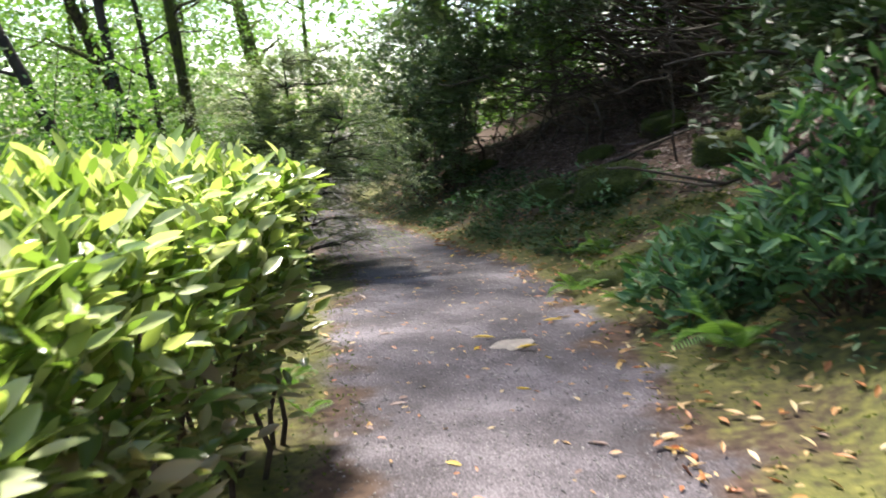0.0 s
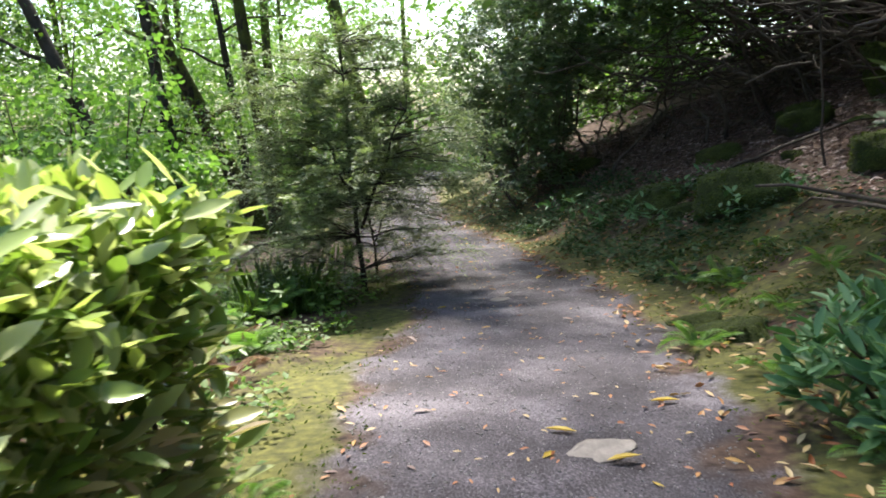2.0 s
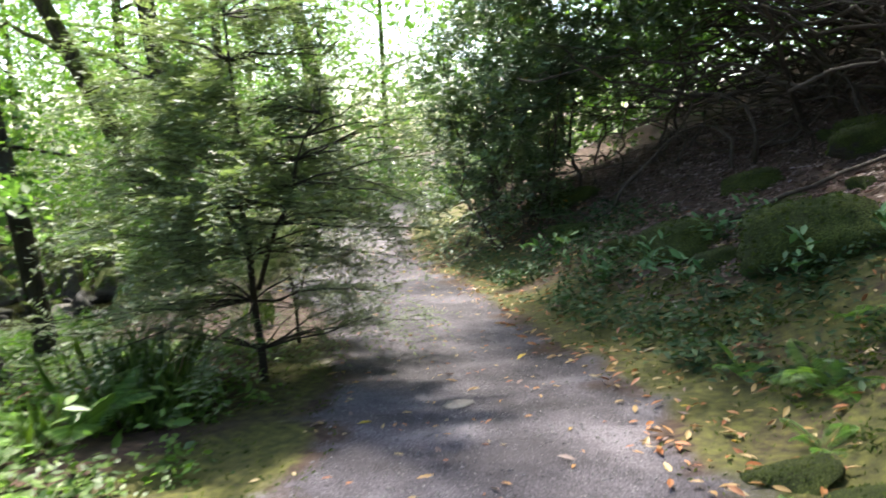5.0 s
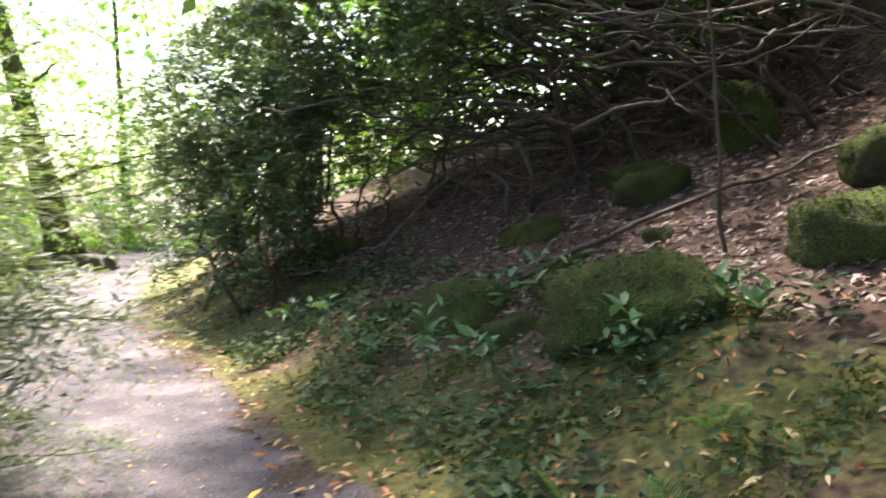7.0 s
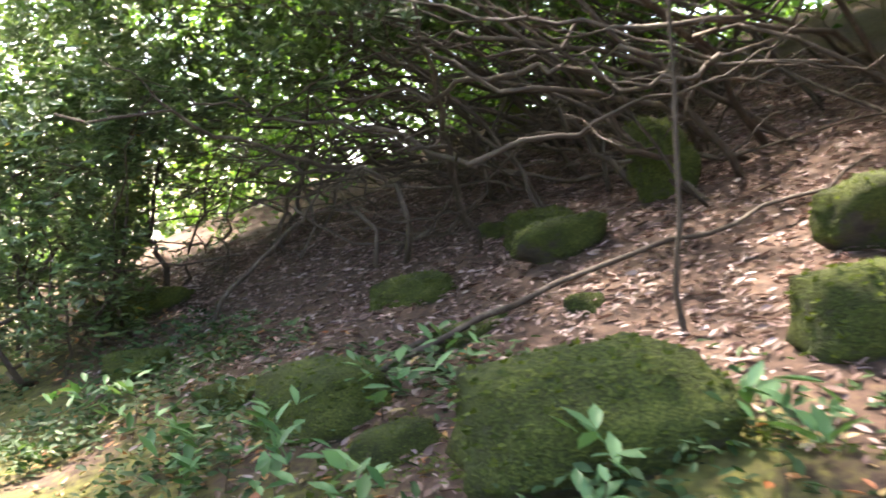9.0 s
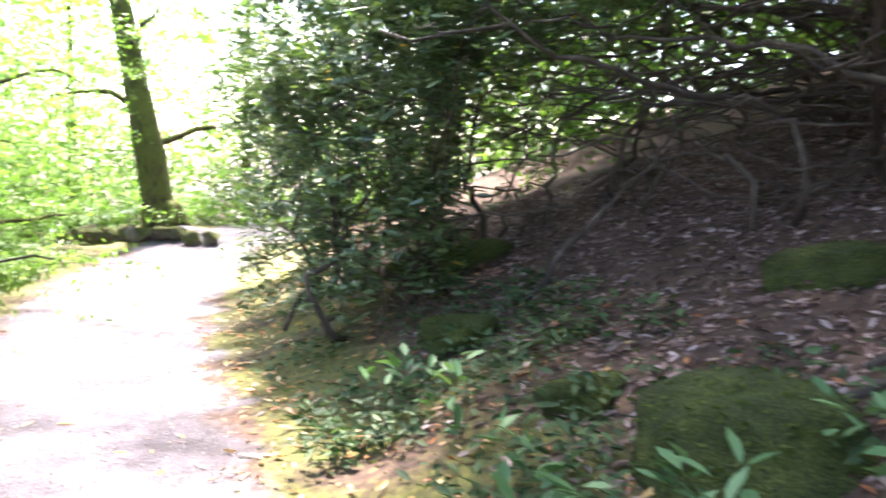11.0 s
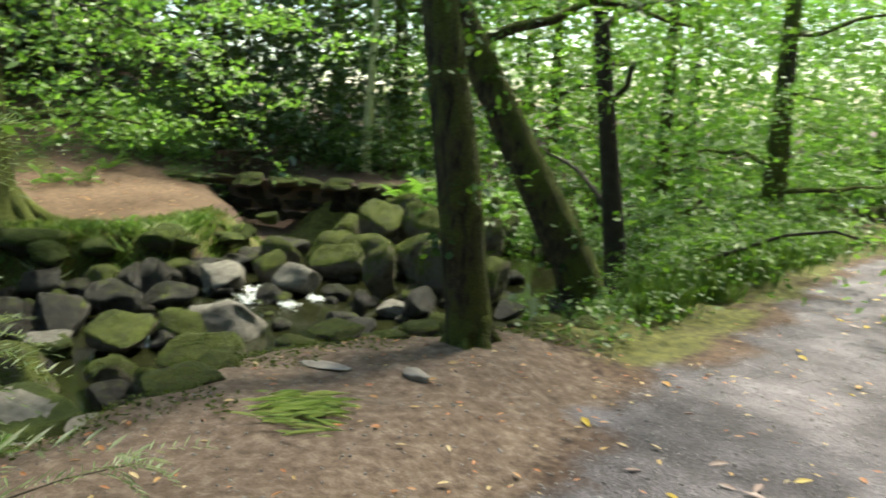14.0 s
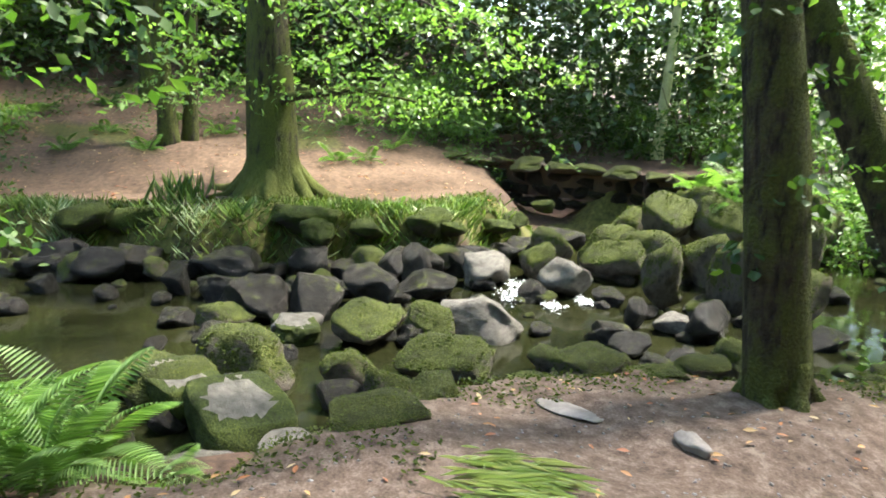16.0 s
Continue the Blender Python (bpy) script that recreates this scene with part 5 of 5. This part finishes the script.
# mossy kerb stones round the mound
for i in range(13):
    x = -9.2 + 0.36 * i
    rock("boulder_moss", x, 28.7 + 0.1 * math.sin(i * 2.1), 0.46, 0.26, 0.34, None, 5 * i, "mossy stone edging the mound below the tree", "mound edging")
rock("boulder_dry", -6.5, 28.55, 0.28, 0.3, 0.2, None, 10, "small upright pale stone at the path's bend", "mound edging", 2)
def flat_stone(x, y, w, d, h, turn, words):
    """A thin flat stone, modelled at its own size."""
    me = ROCKS["boulder_dry"][2].copy()
    me.materials[0] = MAT["flat_stone"]
    me.transform(Matrix.Diagonal((w * 1.2, d * 1.2, h * 2.2, 1)))
    ob = new("stone", me)
    ob.matrix_world = pose(x, y, ground_z(x, y) + h * 0.2, 0, 0, turn)
    tagged(ob, words, "stone", "path stones")


flat_stone(-4.2, 16.2, 0.17, 0.1, 0.05, 10, "pale flat stone on the bare bank")
flat_stone(-4.63, 15.85, 0.3, 0.16, 0.012, 30, "pale bare stone set in the rim of the bank")
flat_stone(0.68, 7.4, 0.36, 0.28, 0.008, 30, "flat pale stone set in the gravel path")
flat_stone(-0.2, 11.35, 0.2, 0.18, 0.008, 30, "flat pale stone set in the gravel path")


# ---- the stone wall across the side stream ----
def dam():
    a, b = np.array((-15.8, 18.0)), np.array((-11.2, 21.6))
    L = float(np.linalg.norm(b - a))
    ang = math.degrees(math.atan2(*(b - a)[::-1]))
    ob = thing("stone_wall", *a, -0.98, "low mossy dry-stone wall across the side stream", "wall")
    ob.rotation_euler = (0, 0, radians(ang))
    bm = bmesh.new()
    bmesh.ops.create_cube(bm, size=1.0, matrix=Matrix.Translation((L / 2, 0, 0.05)) @ Matrix.Diagonal((L - 0.1, 0.3, 0.5, 1)))
    core = bpy.data.meshes.new("core")
    bm.to_mesh(core)
    bm.free()
    core.materials.append(MAT["soil"])
    child("core", core, ob)
    for row in range(4):
        x = 0.0
        while x < L:
            top = row == 3
            w = RNG.uniform(0.3, 0.75) if top else RNG.uniform(0.2, 0.5)
            # below the coping, the dark wet-stone colour stands in for the face's shade
            s = child("coping_stone" if top else "stone", ROCKS["boulder_moss" if top else "boulder_wet"][int(x * 7) % 4], ob)
            s.location = (x + w / 2, (-0.2 if top else -0.1) + RNG.normal(0, 0.03), -0.3 + row * 0.2 + RNG.normal(0, 0.015))
            s.rotation_euler = (RNG.normal(0, 0.1), RNG.normal(0, 0.07), RNG.normal(0, 0.2))
            s.scale = (w * 1.35, RNG.uniform(0.6, 0.8) if top else 0.35, RNG.uniform(0.13, 0.22) if top else RNG.uniform(0.2, 0.28))
            x += w


dam()


# ---- ferns, grasses, litter ----
def frond_mesh(L, droop, mat="fern", pairs=25):
    """A fern frond along +x: a curved midrib and paired leaflets that shorten to the tip."""
    t = np.linspace(0.12, 1, pairs)
    mid = np.stack([L * t * (1 - 0.15 * t), 0 * t, L * (0.75 * t - droop * t ** 2)], -1)
    tan = unit(np.gradient(mid, axis=0))
    wide = L * 0.26 * np.sin(np.pi * np.clip(t * 0.92 + 0.1, 0, 1)) ** 0.8
    pos, along, size = [], [], []
    for s in (-1, 1):
        side = np.array((0, s, 0.0))
        pos.append(mid)
        along.append(side + tan * 0.45 + np.array((0, 0, -0.12)))
        size.append(wide)
    pos, along, size = np.concatenate(pos), np.concatenate(along), np.concatenate(size)
    a = unit(along)
    nrm = np.cross(np.tile(tan, (2, 1)), a) * np.where(np.arange(len(pos)) < pairs, -1, 1)[:, None]
    me = leaves("frond", pos, along, nrm, size, L * 0.019, MAT[mat], "leaf")
    return me


FRONDS = {m: [frond_mesh(1.0, d, m) for d in (0.45, 0.7, 0.95)] for m in ("fern", "bracken")}


def fern(x, y, size, n, label="green fern with spreading arched fronds", mat="fern", z=None, up=13):
    ob = thing("fern", x, y, ground_z(x, y) if z is None else z, label, "fern", "ferns")
    for i in range(n):
        f = child("frond", FRONDS[mat][i % 3], ob)
        s = size * RNG.uniform(0.7, 1.1)
        f.matrix_basis = pose(0, 0, -0.01, RNG.normal(0, 8), RNG.normal(-up, 10), i * 360 / n + RNG.normal(0, 14)) @ Matrix.Scale(s, 4)
    return ob


for x, y, s, n in [(2.05, 6.75, 0.55, 9), (1.9, 7.3, 0.4, 7), (1.4, 9.35, 0.38, 9), (1.9, 11.1, 0.4, 9), (1.62, 11.75, 0.32, 7), (2.1, 9.9, 0.35, 7), (1.75, 8.6, 0.3, 6), (2.35, 11.9, 0.25, 6), (2.6, 10.6, 0.35, 7), (1.7, 10.4, 0.3, 6),
                   (-0.75, 6.6, 0.3, 6), (-1.25, 7.3, 0.3, 6), (-0.5, 6.05, 0.2, 5), (-2.6, 9.7, 0.7, 9), (-2.3, 10.6, 0.7, 9), (-3.1, 10.4, 0.75, 9), (-1.9, 9.2, 0.5, 8), (-3.4, 9.4, 0.7, 8), (-2.6, 8.2, 0.6, 8), (-1.9, 7.9, 0.45, 8), (-2.2, 11.2, 0.6, 8),
                   (-4.95, 15.15, 0.34, 5), (-4.95, 14.1, 0.3, 8), (-11.2, 16.3, 0.3, 8), (-14.2, 15.9, 0.5, 8), (-16.2, 12.2, 0.5, 8), (-14.8, 11.8, 0.5, 8), (-16.5, 15.3, 0.5, 8),
                   (-6.6, 21.0, 0.5, 8), (-7.4, 23, 0.6, 8), (-7.9, 25.3, 0.6, 8), (-5.0, 11.6, 0.6, 9), (-5.9, 12.9, 0.6, 9)]:
    fern(x, y, s, n)
for x, y, k in [(-15.0, 13.0, 0.45), (-15.9, 14.1, 0.5), (-17.2, 13.4, 0.6), (-14.3, 16.4, 0.45), (-15.2, 17.0, 0.5), (-18.2, 15.2, 0.6), (-18.6, 11.9, 0.6), (-16.9, 16.4, 0.5), (-17.6, 10.8, 0.6)]:
    fern(x, y, k, 9, "low green fern growing on the far clearing")
for x, y, z, k in [(-11.3, 20.6, -0.85, 0.7), (-10.8, 21.2, -0.8, 0.75), (-10.15, 20.3, -0.8, 0.5), (-11.9, 21.5, -0.85, 0.7), (-9.5, 20.9, -1.0, 0.6)]:
    fern(x, y, k, 10, "pale green fern growing among the mossy boulders", z=z, up=20)
for x, y, k in [(-4.95, 13.75, 0.85), (-4.6, 13.5, 0.75), (-4.4, 13.8, 0.5), (-5.1, 13.45, 0.7)]:
    fern(x, y, k, 10, "upright green fern at the edge of the bank", up=40)
for x, y in [(-3.0, 9.9), (-3.6, 10.2), (-3.9, 10.9), (-3.3, 11.2), (-1.7, 8.5), (-2.1, 9.2), (-2.7, 9.4)]:
    fern(x, y, 0.42, 6, "dead brown bracken among green plants", "bracken")


def blades(pos, h, spread, width=0.012):
    """Grass blades: long narrow leaves."""
    n = len(pos)
    a = RNG.random(n) * 6.283
    along = np.stack([np.cos(a) * spread, np.sin(a) * spread, np.ones(n)], -1) + RNG.normal(0, 0.15, (n, 3))
    normal = np.stack([np.cos(a), np.sin(a), 0.4 + 0 * a], -1)
    return along, normal, h * RNG.uniform(0.5, 1.2, n), np.full(n, width)


def tuft(x, y, r, h, n, label="tuft of long green grass", spread=0.5, width=0.012, mat="grass"):
    ob = thing("grass_tuft", x, y, ground_z(x, y), label, "grass", "grass tufts")
    p = np.stack([RNG.normal(0, r * 0.5, n), RNG.normal(0, r * 0.5, n), np.full(n, -0.01)], -1)
    p[:, 2] = height(p[:, 0] + x, p[:, 1] + y) - ob.location.z - 0.01
    along, nrm, L, W = blades(p, h, spread, width)
    child("grass", leaves("grass", p, along, nrm, L, W, MAT[mat]), ob, kind="stuff")


for x, y, r, h, n in [(-11.9, 13.7, 0.35, 0.4, 90), (-11.5, 12.4, 0.5, 0.16, 300), (-11.1, 15.9, 0.5, 0.14, 400), (-11.1, 16.6, 0.6, 0.14, 400), (-11.3, 17.2, 0.5, 0.14, 400), (-11.1, 15.2, 0.4, 0.13, 300), (-11.4, 11.2, 0.6, 0.2, 300),
                      (-5.2, 19.4, 0.3, 0.35, 200), (-5.4, 20.3, 0.3, 0.35, 200), (-5.6, 21.2, 0.35, 0.4, 150), (-6.0, 22.3, 0.4, 0.4, 150), (-6.2, 23.6, 0.4, 0.35, 150), (-2.2, 11.2, 0.3, 0.4, 120), (-2.6, 11.6, 0.3, 0.5, 120),
                      (-3.0, 9.2, 0.25, 0.5, 60), (-4.75, 13.3, 0.25, 0.3, 40)]:
    tuft(x, y, r, h, n)
for i in range(15):
    y = 11.0 + 0.48 * i
    tuft(float(np.interp(y, *FAR)) - 0.12 + 0.1 * math.sin(i * 2.3), y, 0.28 + 0.08 * (i % 3), 0.2 + 0.05 * (i % 2), 170, "fringe of fine grass hanging over the far bank", 1.1, 0.01, "pale_grass" if i % 3 == 0 else "grass")
for x, y in [(-2.75, 10.15), (-2.45, 10.4), (-2.55, 14.15), (-2.75, 14.0)]:
    tuft(x, y, 0.1, 0.36, 9, "broad upright green blades", 0.25, 0.04)
ob = thing("grass_tuft", -3.93, 15.3, ground_z(-3.93, 15.3), "flattened pale green grass lying on the bare bank", "grass", "grass tufts")
p = np.stack([RNG.normal(0, 0.09, 150), RNG.normal(0, 0.1, 150), np.zeros(150)], -1)
p[:, 2] = height(p[:, 0] - 3.93, p[:, 1] + 15.3) - ob.location.z + 0.01 + 0.04 * RNG.random(150)
child("grass", leaves("grass", p, np.array((0.35, 0.6, 0.05)) + RNG.normal(0, 0.22, (150, 3)) * np.array((1, 1, 0.3)), np.array((0, 0, 1.0)) + RNG.normal(0, 0.2, (150, 3)), RNG.uniform(0.08, 0.24, 150), 0.008, MAT["pale_grass"]), ob, kind="stuff")


def on_ground(n, xa, xb, ya, yb, keep):
    """Random places in a rectangle that pass a test, on the ground."""
    x, y = RNG.uniform(xa, xb, n), RNG.uniform(ya, yb, n)
    k = keep(x, y)
    x, y = x[k], y[k]
    return np.stack([x, y, height(x, y)], -1)


def side(x, y):
    return x - np.interp(y, *RIGHT), np.interp(y, *LEFT) - x, x - np.interp(y, *BANK)


def scattered(name, p, size, ratio, mat, label, category, lift=0.012, tilt=0.35, shape="leaf"):
    n = len(p)
    a = RNG.random(n) * 6.283
    along = np.stack([np.cos(a), np.sin(a), RNG.normal(0, tilt * 0.6, n)], -1)
    along[:, 2] += 0.3 * np.cos(a) * (p[:, 0] > np.interp(p[:, 1], *RIGHT) + 0.6)
    normal = np.array((0, 0, 1.0)) + RNG.normal(0, tilt, (n, 3))
    L = size * RNG.uniform(0.6, 1.3, n)
    p = p + np.array((0, 0, 1)) * (lift + 0.02 * RNG.random((n, 1)))
    return tagged(new(name, leaves(name, p, along, normal, L, L * ratio, MAT[mat], shape)), label, category, kind="stuff")


scattered("leaf_litter", on_ground(44000, 0.0, 10.0, 7, 23, lambda x, y: (side(x, y)[0] > np.where(y < 13.2, 2.1, 0.9) + 1.4 * RNG.random(len(x)))), 0.088, 0.4, "litter", "brown and pinkish dry leaves covering the slope", "leaves")
scattered("leaf_litter", on_ground(6500, -2.5, 5, 4, 24, lambda x, y: (side(x, y)[0] > -0.1) & (side(x, y)[0] < 3.0)), 0.09, 0.38, "fallen", "orange and tan leaves fallen on the mossy verge", "leaves")
scattered("leaf_litter", on_ground(4200, -6.5, 2, 3, 30, lambda x, y: (side(x, y)[0] < 0.1) & (side(x, y)[1] < 0.3) & (RNG.random(len(x)) < 0.8)), 0.05, 0.45, "fallen", "small pale leaf bits scattered over the gravel path", "leaves", 0.004, 0.2)
scattered("leaf_litter", on_ground(260, -5, -2.5, 13.6, 18, lambda x, y: (side(x, y)[1] > 0) & (side(x, y)[2] > 0)), 0.05, 0.45, "fallen", "a few dry leaves on the bare bank", "leaves", 0.004, 0.2)
scattered("leaf_litter", on_ground(900, -20, -11, 10, 18, lambda x, y: x < -11.5), 0.07, 0.45, "fallen", "dry leaves scattered over the far clearing", "leaves", 0.004, 0.2)

# larger fallen leaves, one by one
FALLEN = [leaves("fallen_leaf", np.zeros((1, 3)), np.array([[1.0, 0, 0.1]]), np.array([[0, 0.15, 1.0]]), 0.15, 0.055, MAT[m]) for m in ("yellow_leaf", "fallen", "litter", "litter")]
p = on_ground(900, -4.5, 3.6, 5, 24, lambda x, y: (side(x, y)[0] < 2.2) & (side(x, y)[1] < 0.2))
for i, q in enumerate(p[:300]):
    ob = new("fallen_leaf", FALLEN[i % 4])
    ob.matrix_world = pose(q[0], q[1], q[2] + 0.006, RNG.normal(0, 6), RNG.normal(0, 6), RNG.uniform(0, 360)) @ Matrix.Scale(RNG.uniform(0.35, 0.85), 4)
    tagged(ob, ("yellow", "orange", "tan", "brown")[i % 4] + " fallen leaf lying on the path", "leaf", "fallen leaves")
for x, y, a in [(0.72, 7.25, 20), (0.42, 7.66, -15), (1.75, 8.5, -20), (0.1, 12.6, 70), (0.98, 8.15, 5)]:
    ob = new("fallen_leaf", FALLEN[0])
    ob.matrix_world = pose(x, y, ground_z(x, y) + 0.02, 0, 0, a) @ Matrix.Scale(1.15, 4)
    tagged(ob, "yellow fallen leaf lying on the path", "leaf", "fallen leaves")


def low_plants(name, p, size, per, mat, label, height_of=0.12, shape="leaf", ratio=0.5):
    """Creeping plants: little bunches of leaves on short stalks."""
    n = len(p)
    q = p[:, None] + np.stack([RNG.normal(0, 0.09, (n, per)), RNG.normal(0, 0.09, (n, per)), RNG.random((n, per)) * height_of], -1)
    q = q.reshape(-1, 3)
    m = len(q)
    a = RNG.random(m) * 6.283
    along = np.stack([np.cos(a), np.sin(a), RNG.normal(0.1, 0.3, m)], -1)
    normal = np.array((0, 0, 1.0)) + RNG.normal(0, 0.4, (m, 3))
    L = size * RNG.uniform(0.6, 1.3, m)
    return tagged(new(name, leaves(name, q, along, normal, L, L * ratio, MAT[mat], shape)), label, "plants", kind="stuff")


low_plants("undergrowth", on_ground(2500, -1.2, 4.5, 11.8, 19, lambda x, y: (side(x, y)[0] > 0.5) & (side(x, y)[0] < 2.9) & (wobble(x, y, 0.9) + RNG.normal(0, 0.25, len(x)) > -0.2)), 0.085, 9, "ivy", "low bramble and ivy leaves on the foot of the slope", 0.2)
low_plants("undergrowth", on_ground(700, 1.2, 4.0, 4.5, 12, lambda x, y: (side(x, y)[0] > 0.7) & (wobble(x, y, 0.8) > 0.1)), 0.07, 8, "ivy", "low leafy plants on the dark slope", 0.15)
low_plants("undergrowth", on_ground(3600, -5.2, -0.5, 5.8, 13.2, lambda x, y: (side(x, y)[1] > 0.5 + 0.5 * RNG.random(len(x))) & (side(x, y)[2] > 0.1) & (wobble(x, y, 0.7, 8) > -0.3)), 0.06, 12, "beech", "bright low leafy plants between path and stream", 0.13, "diamond", 0.7)
low_plants("undergrowth", on_ground(170, -5.0, -0.9, 5.8, 13.0, lambda x, y: (side(x, y)[1] > 0.6) & (side(x, y)[2] > 0.1) & (wobble(x, y, 0.6, 4) > 0.1)), 0.11, 9, "lime", "taller broad-leaved green plants by the stream", 0.42)
low_plants("undergrowth", on_ground(1500, -9, -4.0, 17.6, 27, lambda x, y: (side(x, y)[1] > 0.6) & (side(x, y)[2] > 0.0)), 0.06, 12, "beech", "low glossy leaves on the verge by the stream", 0.3, "diamond", 0.7)
low_plants("undergrowth", on_ground(1500, -23, -13.2, 8, 24, lambda x, y: wobble(x, y, 1.1) > np.where(x < -15.5, 0.0, 0.35)), 0.08, 12, "wood_leaf", "low plants growing on the far bank", 0.25)
for x, y in [(1.25, 14.15), (1.05, 14.75), (0.75, 15.4), (1.55, 13.6), (0.5, 16.3), (1.9, 14.6), (0.15, 16.9), (2.2, 12.7), (2.75, 12.45), (1.35, 14.5), (0.8, 14.9), (2.3, 14.4)]:
    ob = thing("seedling", x, y, ground_z(x, y), "young laurel seedling with broad green leaves", "plant", "laurel seedlings")
    child("stem", tube("stem", bend((0, 0, -0.03), (0.03, 0.02, 0.36), 5, 0, 0.01), np.linspace(0.005, 0.002, 5), MAT["twig"], 5), ob)
    c = np.stack([RNG.normal(0, 0.1, 5), RNG.normal(0, 0.1, 5), RNG.uniform(0.15, 0.42, 5)], -1)
    whorls(ob, c, np.tile((0.0, 0, 1), (5, 1)), "laurel", 0.15, 4, "foliage", 0.42, 0.05)

# moss cushions: countless short shoots
scattered("moss", on_ground(26000, -2.8, 3, 4, 24, lambda x, y: (side(x, y)[0] > 0.0) & (side(x, y)[0] < 1.2) & (wobble(x, y, 0.45, 2) > -0.25)), 0.03, 0.4, "moss_tuft", "short green moss on the path's verge", "moss", 0.0, 0.9, "diamond")
scattered("moss", on_ground(12000, -3, 0.4, 4, 13.5, lambda x, y: (side(x, y)[1] > 0.0) & (side(x, y)[1] < 0.9) & (wobble(x, y, 0.45, 2) > -0.25)), 0.03, 0.4, "moss_tuft", "short green moss and grass beside the path", "moss", 0.0, 0.9, "diamond")
scattered("moss", on_ground(26000, -12.4, -10.2, 10, 20, lambda x, y: (np.abs(x - np.interp(y, *FAR) + 0.5) < 0.7) & (wobble(x, y, 0.6, 3) > -0.3)), 0.1, 0.2, "moss_tuft", "green moss and short grass on the far bank", "moss", 0.0, 0.9, "diamond")

scattered("moss", on_ground(36000, -6.4, -3.4, 13.2, 18.2, lambda x, y: (side(x, y)[2] > -0.25) & (side(x, y)[2] < np.where(y > 15, 0.5, 0.2)) & (wobble(x, y, 0.45, 6) + 0.9 - 2.2 * np.abs(side(x, y)[2]) + RNG.normal(0, 0.2, len(x)) > 0.35)), 0.026, 0.5, "moss_tuft", "short green moss on the rim of the near bank", "moss", 0.0, 0.8, "diamond")

scattered("moss", on_ground(22000, 1.2, 4.5, 10.0, 14.5, lambda x, y: (side(x, y)[0] > 0.8) & (side(x, y)[0] < 2.6) & (wobble(x, y, 0.5, 9) > 0.15)), 0.04, 0.5, "moss_tuft", "bright moss patches at the foot of the slope", "moss", 0.02, 0.7, "diamond")

# loose gravel
stone_v = np.array([(1, 0, 0), (-1, 0, 0), (0, 1, 0), (0, -1, 0), (0, 0, 1), (0, 0, -1)]) * 0.5
stone_f = np.array([(0, 2, 4), (2, 1, 4), (1, 3, 4), (3, 0, 4), (2, 0, 5), (1, 2, 5), (3, 1, 5), (0, 3, 5)])
p = on_ground(34000, -5.0, 1.6, 4.8, 20, lambda x, y: (side(x, y)[0] < 0.0) & (side(x, y)[2] > 0.1) & ((side(x, y)[1] < 0.1) | ((y > 14) & (y < 17.8) & (RNG.random(len(x)) < 0.3))))
s = RNG.uniform(0.008, 0.024, len(p))[:, None, None] * RNG.uniform(0.6, 1.4, (len(p), 1, 3)) * np.array((1, 1, 0.6))
v = p[:, None] + stone_v[None] * s + RNG.normal(0, 0.0015, (len(p), 6, 3))
tagged(new("gravel", mesh_of("gravel", v.reshape(-1, 3), (stone_f[None] + (np.arange(len(p)) * 6)[:, None, None]).reshape(-1, 3), MAT["pebble"])), "loose grey gravel on the path", "gravel", kind="stuff")

# broken white water below the wall
for x, y, w in [(-9.75, 17.45, 0.4), (-9.3, 17.2, 0.45), (-10.2, 18.3, 0.25), (-8.9, 17.5, 0.3), (-10.5, 14.75, 0.3), (-9.0, 17.9, 0.25)]:
    n = 150
    q = np.stack([RNG.normal(0, w * 0.3, n), RNG.normal(0, w * 0.16, n), 0.012 + 0.035 * RNG.random(n) ** 2], -1)
    along = np.stack([np.full(n, 1.0), RNG.normal(0, 0.4, n), RNG.normal(0, 0.2, n)], -1)
    foam = leaves("white_water", q, along, np.array((0, 0, 1.0)) + RNG.normal(0, 0.3, (n, 3)), RNG.uniform(0.015, 0.07, n), 0.022, MAT["foam"])
    ob = new("white_water", foam)
    ob.matrix_world = pose(x, y, WATER, 0, 0, 40 * x)
    tagged(ob, "white water running between the stones", "water", "white water")
